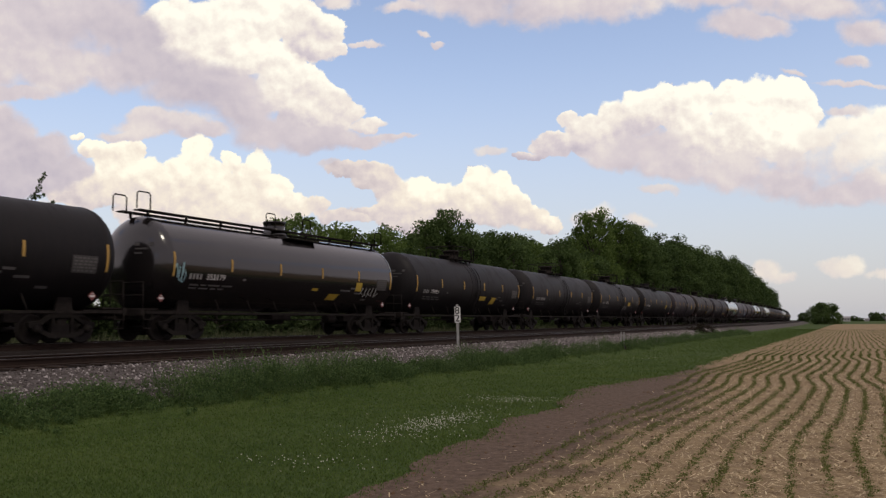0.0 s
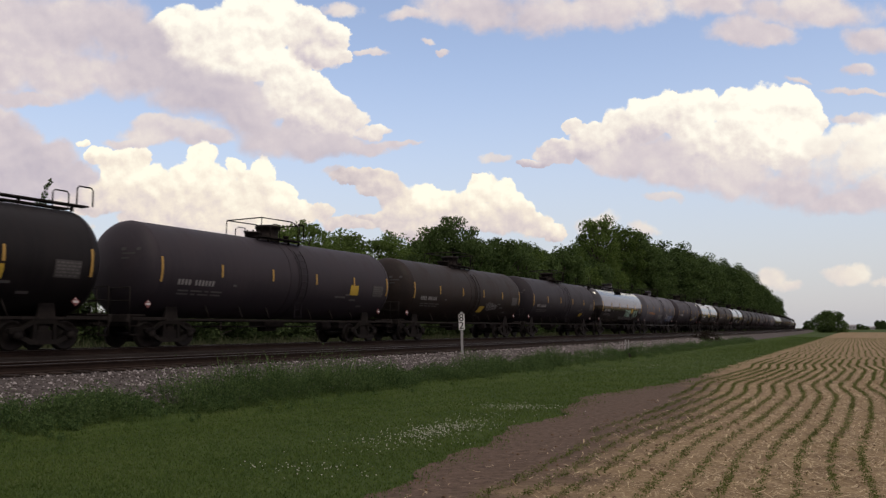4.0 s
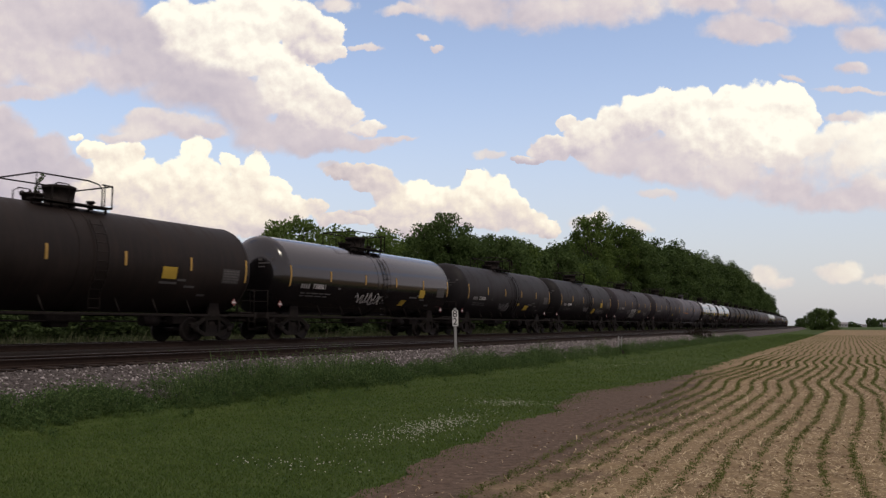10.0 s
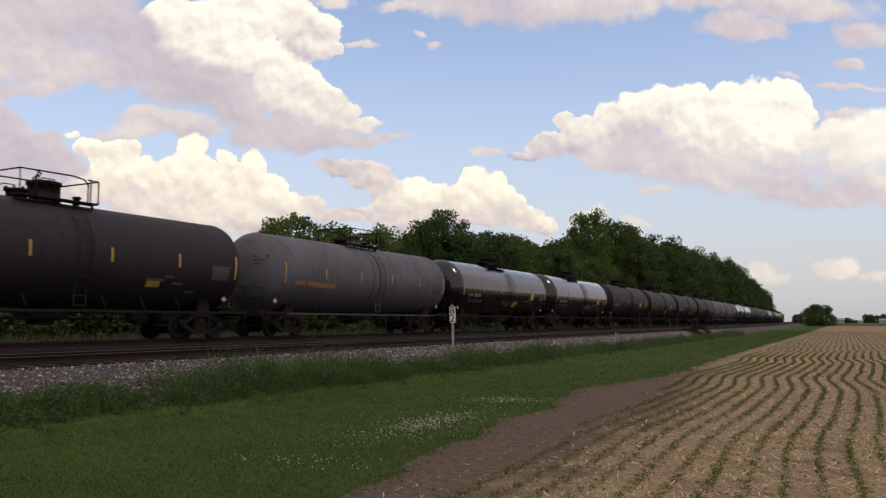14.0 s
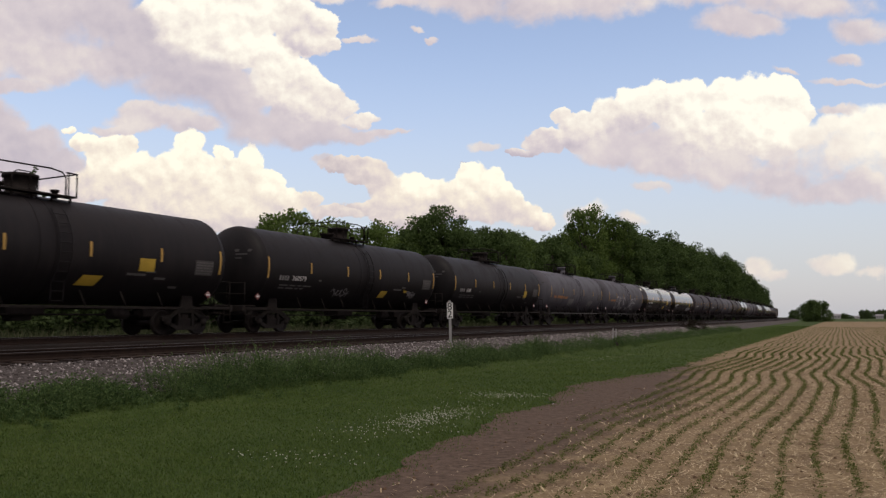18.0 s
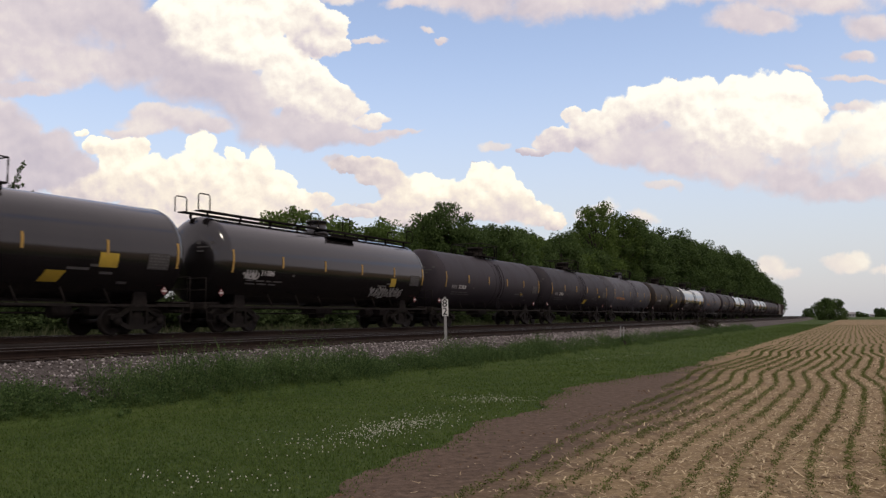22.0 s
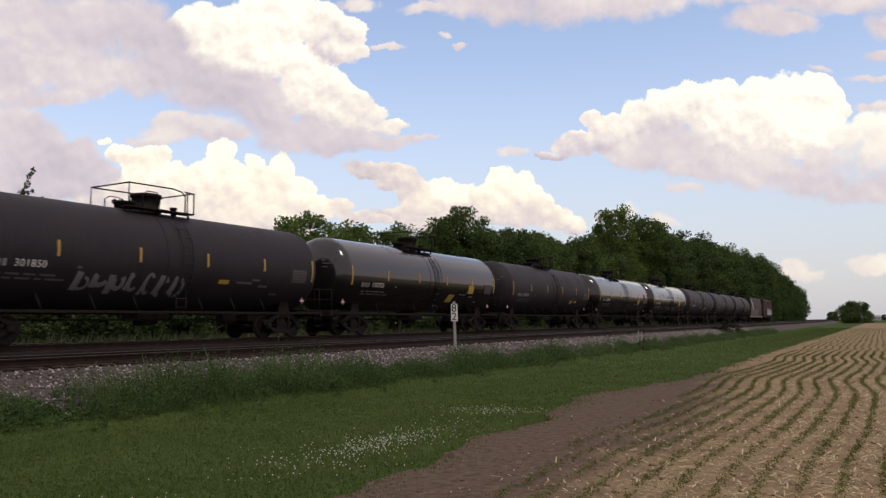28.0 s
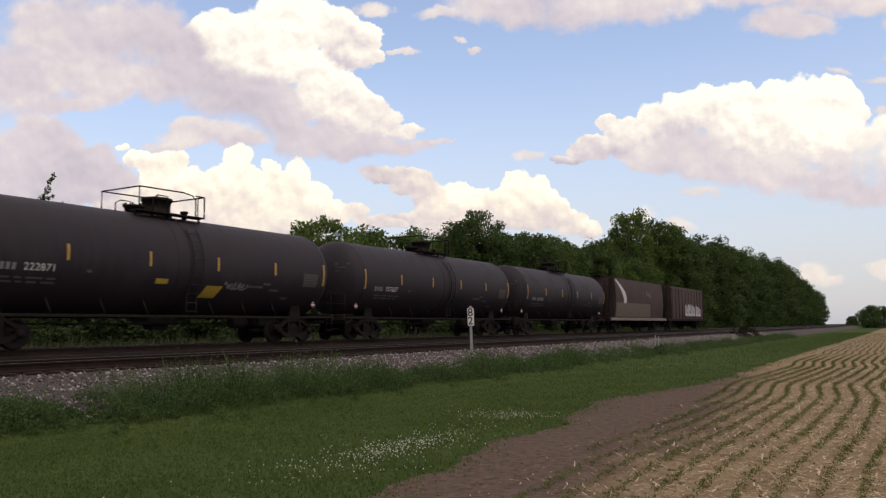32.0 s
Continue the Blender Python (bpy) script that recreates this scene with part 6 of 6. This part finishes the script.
# ---------------------------------------------------------------- milepost
def milepost(x, y):
    z = bank_z(x)
    x, y, _ = bend(x, y)
    root = tagged(new("milepost"), "white milepost sign with black figures on a steel post", "sign")
    root.matrix_basis = pose(x, y, z, 1.0, 0, -58)
    part("post", Shape().slab([(-.05, -.3), (.05, -.3), (.05, 1.70), (-.05, 1.70)], -.01, .01).slab([(-.05, -.3), (-.03, -.3), (-.03, 1.70), (-.05, 1.70)], -.04, -.01).slab([(.03, -.3), (.05, -.3), (.05, 1.70), (.03, 1.70)], -.04, -.01), M_POST, root)
    board = part("sign_board", Shape().slab([(-.12, .98), (-.11, .97), (.11, .97), (.12, .98), (.12, 1.60), (.11, 1.61), (-.11, 1.61), (-.12, 1.60)], .012, .022), M_SIGN, root)
    for i, ch in enumerate("82"):
        me = text_mesh(ch, .40, M_INK)
        ob = part("figure", me, M_INK, board)
        ob.matrix_basis = pose(.026, -.112, 1.445 - .31 * i)
    return root


build_track(TRAIN_X, RAIL_Z, "railway track with rusty rails under the train")
build_track(NEAR_X, NEAR_RAIL_Z, "empty railway track with rusty rails and dark ties")
build_train()
hoppers = [hopper_car(True, "brown round-sided covered hopper car with a white arc"), hopper_car(False, "rusty brown ribbed covered hopper car at the train's tail")]
build_trees()
milepost(-14.6, 28.6)


# ---------------------------------------------------------------- plants, stones and small things on the ground
def wave(y):
    """Sideways wander of the crop rows."""
    y = np.asarray(y, float)
    near = np.clip((y - 10) / 9, .25, 1)
    return (near - .9 * np.clip((y - 30) / 34, 0, 1)) * .17 * np.cos(2 * np.pi * (y - 19.5) / 15.5) + .05 * np.sin(y * .9) + np.clip((y - 40) / 40, 0, 1) * .05 * np.sin(y * .13)


def blades(xyz, height, width, rng, spread=.6):
    """Bent grass blades, one triangle pair each, as quads."""
    n = len(xyz)
    a = rng.uniform(0, 2 * np.pi, n)
    d = np.stack([np.cos(a), np.sin(a), np.zeros(n)], 1)
    s = np.stack([-np.sin(a), np.cos(a), np.zeros(n)], 1)
    h = (height * rng.uniform(.5, 1.25, n))[:, None]
    w = (width * rng.uniform(.7, 1.3, n))[:, None]
    tip = xyz + d * h * spread * rng.uniform(.2, 1, (n, 1)) + [0, 0, 1] * h
    mid = xyz + (tip - xyz) * .5 + [0, 0, .12] * h
    return np.stack([xyz - s * w, xyz + s * w, mid + s * w * .7, tip], 1)


def along_line(x, y, up=0.0):
    """Points on the railway bank at lateral x, distance y."""
    return np.array([(*bend(a, b)[:2], bank_z(a) + up) for a, b in zip(x, y)])


def build_ground_cover():
    rng = np.random.default_rng(5)
    # mown grass, thicker near the lens
    parts = []
    n = 520000
    y = -8 + 12 * rng.random(n)
    y[60000:] = 3 + 167 * rng.random(n - 60000) ** 2.7
    edge = grass_edge(y)
    x = rng.uniform(-12.7, -3.6, n)
    patchy = .6 + .4 * np.sin(x * 2.1 + y * .9) * np.sin(y * 1.3 - x)
    keep = x < edge + rng.normal(0, .16, n) + (.45 + .5 * np.clip((y - 12) / 9, 0, 1)) * patchy * rng.random(n) ** 2.0
    # the foot of the bank follows the line's bend
    foot = x - np.interp(y, np.arange(-10, 181.0), [bend(-12, float(q))[0] + 12 for q in np.arange(-10, 181.0)])
    keep &= (foot > -12.6) & (rng.random(n) < np.clip(1 - (y - 16) / 36, .3, 1))
    edge, foot = edge[keep], foot[keep]
    x, y = x[keep], y[keep]
    lush = .75 + .5 * np.sin(x * 1.3 + 2 * np.sin(y * .31)) * np.sin(y * .47)
    size = .030 + .00015 * np.clip(y, 0, 90)
    parts.append(blades(np.stack([x, y, np.where(foot < -11.0, np.interp(foot, (-12.6, -12.4, -11.65, -11.0), (.21, .18, .05, -.03)), np.where(x > edge - .1, .006, -.03))], 1), size * (.8 + .3 * lush), .0055 + .00022 * np.clip(y, 0, 70), rng, 1.1))
    n = 14000
    y, x = -8 + 78 * rng.random(n) ** 1.3, rng.uniform(-12.75, -11.7, n)
    parts.append(blades(along_line(x, y, -.02), .11, .008, rng, .8))
    tagged(part("grass", quads_mesh("grass", np.concatenate(parts), M_BLADE), None), "short mown green grass with clover", "grass", kind="stuff")
    # straggling weeds at the foot of the stone slope
    c, r = [], []
    for i in range(3000):
        y = -6 + 109 * rng.random() ** 1.35 if i % 3 else rng.uniform(8, 34)
        # rank clumps with a gap between them, lower further on
        if y < 10.9:
            rank = .80 + .14 * math.sin(y * 2.7)
        elif y < 11.7:
            rank = .22
        elif y < 20:
            rank = 1.34 + .24 * math.sin(y * 1.9) + .16 * math.sin(y * 4.3)
        else:
            rank = .86 + .34 * math.sin(y * .8) + .22 * math.sin(y * 2.3)
        x = -12.5 + .12 * math.sin(y * 1.1) + rng.normal(0, .34)
        h = rng.uniform(.3, .8) * rank * max(.25, 1 - abs(x + 12.55) * .75)
        z = max(-.02, bank_z(x))
        c.append((*bend(x, y)[:2], z + h * .45))
        r.append(max(.08, h * rng.uniform(.45, .7)))
    q = leaf_quads(c, r, 74, .024, rng, 1.0)
    xs = np.repeat(np.array(c), 4, 0) + rng.normal(0, .12, (len(c) * 4, 3)) * [1, 1, 0]
    xs[:, 2] = np.repeat(np.array(c)[:, 2] - np.array(r) * .8, 4)
    st = blades(xs, np.repeat(np.array(r), 4) * 1.35, .005, rng, .35)
    tagged(part("weeds", quads_mesh("weeds", np.concatenate([q, st]), M_WEED), None), "rank green weeds at the foot of the ballast", "weeds", kind="stuff")
    # tall rough grass beyond the train
    n = 34000
    y = -4 + 174 * rng.random(n) ** 1.25
    x = -27.5 - rng.uniform(0, 1, n) ** 1.3 * 9
    tagged(part("rough_grass", quads_mesh("rough_grass", blades(along_line(x, y), .8 + .5 * np.clip((-x - 28) / 8, 0, 1), .03, rng, .5), M_ROUGH), None), "tall rough grass beyond the railway", "grass", kind="stuff")
    # clover heads
    c = []
    for (cx, cy, sx, sy, n) in ((-6.2, 11.8, .26, .8, 430), (-6.3, 12.4, .5, 1.3, 130), (-6.6, 16.0, .5, .35, 190), (-5.7, 7.9, .8, .3, 70), (-6.0, 10.2, .5, .5, 60), (-8.8, 32, .4, 1.0, 50), (-8.2, 36, .4, 1.2, 40)):
        p = rng.normal(0, 1, (n, 2)) * [sx, sy] + [cx, cy]
        c += [(a, b) for a, b in p if a < -4.9]
    ball = Shape()
    for k, (a, b) in enumerate(c):
        rr = rng.uniform(.0045, .0095)
        ball.lathe([(-rr, .002), (-rr * .3, rr), (rr * .5, rr * .8), (rr, .002)], "Z", 6, (a, b, rng.uniform(.07, .13)))
    tagged(part("clover_flowers", ball, M_FLOWER), "small white clover flowers scattered in the grass", "flowers", kind="stuff")
    # crop rows of young plants
    quads = []
    gap = .362
    for i in range(-2, 150):
        x0 = -3.55 + gap * i
        y0 = {-2: 20.0, -1: 13.0}.get(i, -8.0)      # the outermost rows start further on
        lim = 42 if i < 46 else 20
        if i < 60:
            n = int((lim - y0) / .019)
            y = rng.uniform(y0, lim, n)
            thin = (np.sin(y * 2.3 + i * 1.7) + np.sin(y * .9 + i)) * .16 + .8
            if i < 3:
                thin = thin + .3 + .2 * np.sin(y * .8 + i)
            y = y[rng.random(len(y)) < thin]
            x = x0 + wave(y) + rng.normal(0, .03, len(y))
            p = np.stack([x, y, .02 + rng.uniform(.0, .07, len(y))], 1)
            quads.append(leaf_quads(p, np.full(len(p), .038), 6, .0112, rng, .6))
        far0 = lim
        n = int((150 - far0) / .085)
        y = far0 + (150 - far0) * rng.random(n) ** 2.0
        x = x0 + wave(y) + rng.normal(0, .035, n)
        p = np.stack([x, y, .05 + rng.uniform(0, .03, n)], 1)
        quads.append(leaf_quads(p, np.full(n, .03), 1, .023, rng, .5))
    tagged(part("crop_rows", quads_mesh("crop_rows", np.concatenate(quads), M_SEED), None), "wavering rows of young green soybean plants", "crop", kind="stuff")
    # straw and broken stalks
    n = 300000
    y = -8 + 48 * rng.random(n) ** 1.25
    x = -4.3 + (9 + np.abs(y) * .75) * rng.random(n)
    phase = ((x - wave(y) + 3.55) / gap) % 1.0
    keep = ((x > -2.6 + rng.normal(0, .5, n)) & (rng.random(n) < np.clip(np.sin(np.pi * phase) ** 2 * 1.2, .08, 1))) | (rng.random(n) < .05)
    x, y = x[keep], y[keep]
    n = len(x)
    a = rng.uniform(0, np.pi, n)
    ln = .012 + .050 * rng.random(n)[:, None] ** 2.4 * (1 + y[:, None] * .012)
    d = np.stack([np.cos(a), np.sin(a), rng.normal(0, .22, n)], 1) * ln
    s = np.stack([-np.sin(a), np.cos(a), np.zeros(n)], 1) * (.0021 + .00025 * np.abs(y[:, None])) * rng.uniform(.6, 1.8, (n, 1))
    p = np.stack([x, y, .03 + rng.uniform(0, .03, n)], 1)
    tagged(part("straw_litter", quads_mesh("straw_litter", np.stack([p - d - s, p - d + s, p + d + s, p + d - s], 1), M_STRAW), None), "loose pale straw and broken stalks on the soil", "straw", kind="stuff")
    # clods on the bare strip
    n = 2600
    y = -8 + 40 * rng.random(n) ** 1.3
    x = rng.uniform(-4.6, 8, n)
    clod = stone_field(np.stack([x, y, np.full(n, .012)], 1), rng.uniform(.012, .035, n), rng, M_DIRT)
    tagged(part("soil_clods", clod, M_DIRT), "small brown clods of soil", "soil", kind="stuff")
    # crushed stones on the slope
    n = 26000
    y = -8 + 103 * rng.random(n) ** 1.5
    x = rng.uniform(-14.85, -12.5, n)
    st = stone_field(along_line(x, y, .015), rng.uniform(.017, .041, n) * (1 + y * .006), rng, M_STONE)
    tagged(part("ballast_stones", st, M_STONE), "loose light grey crushed stones", "stones", kind="stuff")
    n = 5000
    y = 3 + 60 * rng.random(n) ** 1.4
    x = rng.uniform(-18.8, -14.7, n)
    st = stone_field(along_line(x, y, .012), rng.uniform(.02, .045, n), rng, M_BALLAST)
    tagged(part("track_stones", st, M_BALLAST), "dark brown stones between the ties", "stones", kind="stuff")


def stone_field(p, r, rng, mat):
    """Rough six-cornered stones at the given places."""
    n = len(p)
    base = np.array([(1, 0, 0), (-1, 0, 0), (0, 1, 0), (0, -1, 0), (0, 0, .8), (0, 0, -.8)], float)
    v = base[None] * rng.uniform(.6, 1.3, (n, 6, 1))
    a = rng.uniform(0, 6.28, n)
    ca, sa = np.cos(a)[:, None], np.sin(a)[:, None]
    tl = rng.uniform(-.6, .6, n)[:, None]
    x, y, z = v[..., 0], v[..., 1], v[..., 2]
    x, z = x - tl * z, z + tl * x
    v = np.stack([x * ca - y * sa, x * sa + y * ca, z], 2) * r[:, None, None] + p[:, None]
    fi = np.array([(0, 2, 4), (2, 1, 4), (1, 3, 4), (3, 0, 4), (2, 0, 5), (1, 2, 5), (3, 1, 5), (0, 3, 5)])
    f = (np.arange(n)[:, None, None] * 6 + fi[None]).reshape(-1, 3)
    me = bpy.data.meshes.new("stones")
    me.vertices.add(n * 6)
    me.vertices.foreach_set("co", v.astype(np.float32).ravel())
    me.loops.add(len(f) * 3)
    me.loops.foreach_set("vertex_index", f.astype(np.int32).ravel())
    me.polygons.add(len(f))
    me.polygons.foreach_set("loop_start", np.arange(0, len(f) * 3, 3, dtype=np.int32))
    me.materials.append(mat)
    me.update(calc_edges=True)
    return me


def marker_post(x, y):
    z = bank_z(x)
    x, y, _ = bend(x, y)
    root = tagged(new("marker_post"), "thin pale weathered marker stake beside the ballast", "post", group="marker stakes")
    root.matrix_basis = pose(x, y, z - .1, 0, 1.5, 20)
    part("stake", Shape().box(0, 0, .5, .06, .05, 1.0, .01), M_POST, root)
    part("cap", Shape().box(0, 0, 1.01, .07, .06, .04, .01), M_POST, root)


def far_building(x, y, w, d, h, label):
    root = tagged(new("farm_building"), label, "building", group="far farm buildings")
    root.matrix_basis = pose(x, y, 0)
    part("wall", Shape().box(0, 0, h / 2, w, d, h), M_FARWALL, root)
    roof = Shape()
    hw, hd = w / 2 + .4, d / 2 + .4
    roof.add([(-hw, -hd, h), (hw, -hd, h), (hw, hd, h), (-hw, hd, h), (-hw, 0, h * 1.5), (hw, 0, h * 1.5)], [(0, 1, 5, 4), (2, 3, 4, 5), (0, 4, 3), (1, 2, 5), (0, 3, 2, 1)])
    part("roof", roof, M_FARROOF, root)
    for k in range(3):
        part("window", Shape().box(-w * .3 + w * .3 * k, -d / 2 - .02, h * .55, w * .1, .1, h * .3), M_INK, root)


def build_distance():
    rng = random.Random(8)
    bush = tree_meshes(71, 7.3, 11, 60, 200, .27, .0, False, True)
    place_tree("bush", bush, -8.6, 330, -.3, 20, (1.0, 1.06), "big round dark green bush at the field's far end", "far bushes")
    place_tree("bush", bush, -29.7, 620, -.3, 70, (.7, .9), "small dark bush beside the far railway", "far bushes")
    tree = tree_meshes(72, 11, 12, 40, 120, .5, .0, False, True)
    for x0, x1, n, lo, hi in ((-9, 7, 5, .34, .52), (19, 46, 9, .66, .86), (46, 300, 22, .4, .7)):
        for i in range(n):
            place_tree("tree", tree, x0 + (x1 - x0) * i / (n - 1) + rng.uniform(-1, 1), 880 + rng.uniform(-30, 60), -.6, rng.uniform(0, 360), (rng.uniform(.45, .75), rng.uniform(lo, hi)), "far dark tree on the skyline", "far trees")
    far_building(-4.5, 845, 9, 8, 3.1, "far pale farm building with a grey roof")
    far_building(13.8, 850, 4, 4, 1.9, "small far white farm shed")
    far_building(32, 840, 6, 6, 2.8, "far pale farm building with a grey roof")
    shrub = tree_meshes(73, .9, 2.1, 26, 110, .05, .0)
    shrub[1].materials[0] = M_TWIG
    sx, sy, _ = bend(-13.75, 79)
    place_tree("bush", shrub, sx, sy, bank_z(-13.7) - .1, 0, (1.1, 1.05), "low dark brown shrub on the ballast shoulder", "")
    tuft = tree_meshes(74, .85, 1.0, 22, 120, .035, .0)
    tuft[1].materials[0] = M_WEED
    tx, ty, _ = bend(-12.1, 44.6)
    place_tree("bush", tuft, tx, ty, .0, 40, (.8, .75), "small dark weedy bush beside the marker stakes", "")
    marker_post(-12.55, 45.4)
    marker_post(-12.38, 45.4)


build_distance()
build_ground_cover()


# ---------------------------------------------------------------- what moves
def car_rows(y0, half=0.0):
    """Times and poses of a car whose middle is y0 along the line at the start."""
    times, t = [], 0.0
    while t < 32:
        times.append(t)
        t += 2.0
    times.append(32.0)
    rows = []
    for t in times:
        ease = min(1.0, max(0.0, (t - 19.5) / 4.0))
        x, y, a = bend(TRAIN_X, y0 - SPEED * t - EASE * ease)
        rows.append((t, pose(x, y, RAIL_Z, 0, 0, math.degrees(a))))
    return rows


def spin_rows(y):
    """A wheel pair that rolls: one row for each thirtieth of a second."""
    per = 88.0
    return [(k / FPS, Matrix.LocRotScale((0, y, .45), Euler((radians(-per * k) % (2 * math.pi), 0, 0)), None)) for k in range(32 * FPS + 1)]


def motions():
    # the wheels of all cars turn alike: one action for each axle of a truck
    sets = [o for o in scene.objects if o.name.startswith("wheelset")]
    for dy in (-.88, .88):
        alike = [o for o in sets if abs(o.location.y - dy) < .01]
        walk(alike[0], spin_rows(dy))
        act = alike[0].animation_data
        for o in alike[1:]:
            o.rotation_mode = "QUATERNION"
            o.animation_data_create()
            o.animation_data.action = act.action
            o.animation_data.action_slot = act.action_slot
    first = 17.31 - TANK_L / 2
    # slack in the couplings, gap by gap
    slack = [0.13, 0.13, 0.05, 0.01, 0.03, 0.09, 0.06, 0.03, 0.01, -0.02, -0.09, -0.15, -0.12, -0.08, -0.23, -0.16, -0.12, -0.00, -0.08, 0.39, 0.34, 0.28, 0.23, 0.18, 0.17, 0.15, 0.21, 0.26, 0.13, 0.01, -0.06, -0.11, -0.02, -0.20, -0.21, -0.22, -0.23, -0.25, -0.25, -0.16, 0.10, 0.06, 0.18, 0.25, 0.25]
    for i, car in enumerate(train):
        walk(car, car_rows(first + PITCH * i + (slack[i] + slack[i + 1]) / 2))
    tail = first + PITCH * (len(train) - 1) + PITCH / 2 + .7
    walk(hoppers[0], car_rows(tail + 9.0))
    walk(hoppers[1], car_rows(tail + 9.0 * 3))


motions()
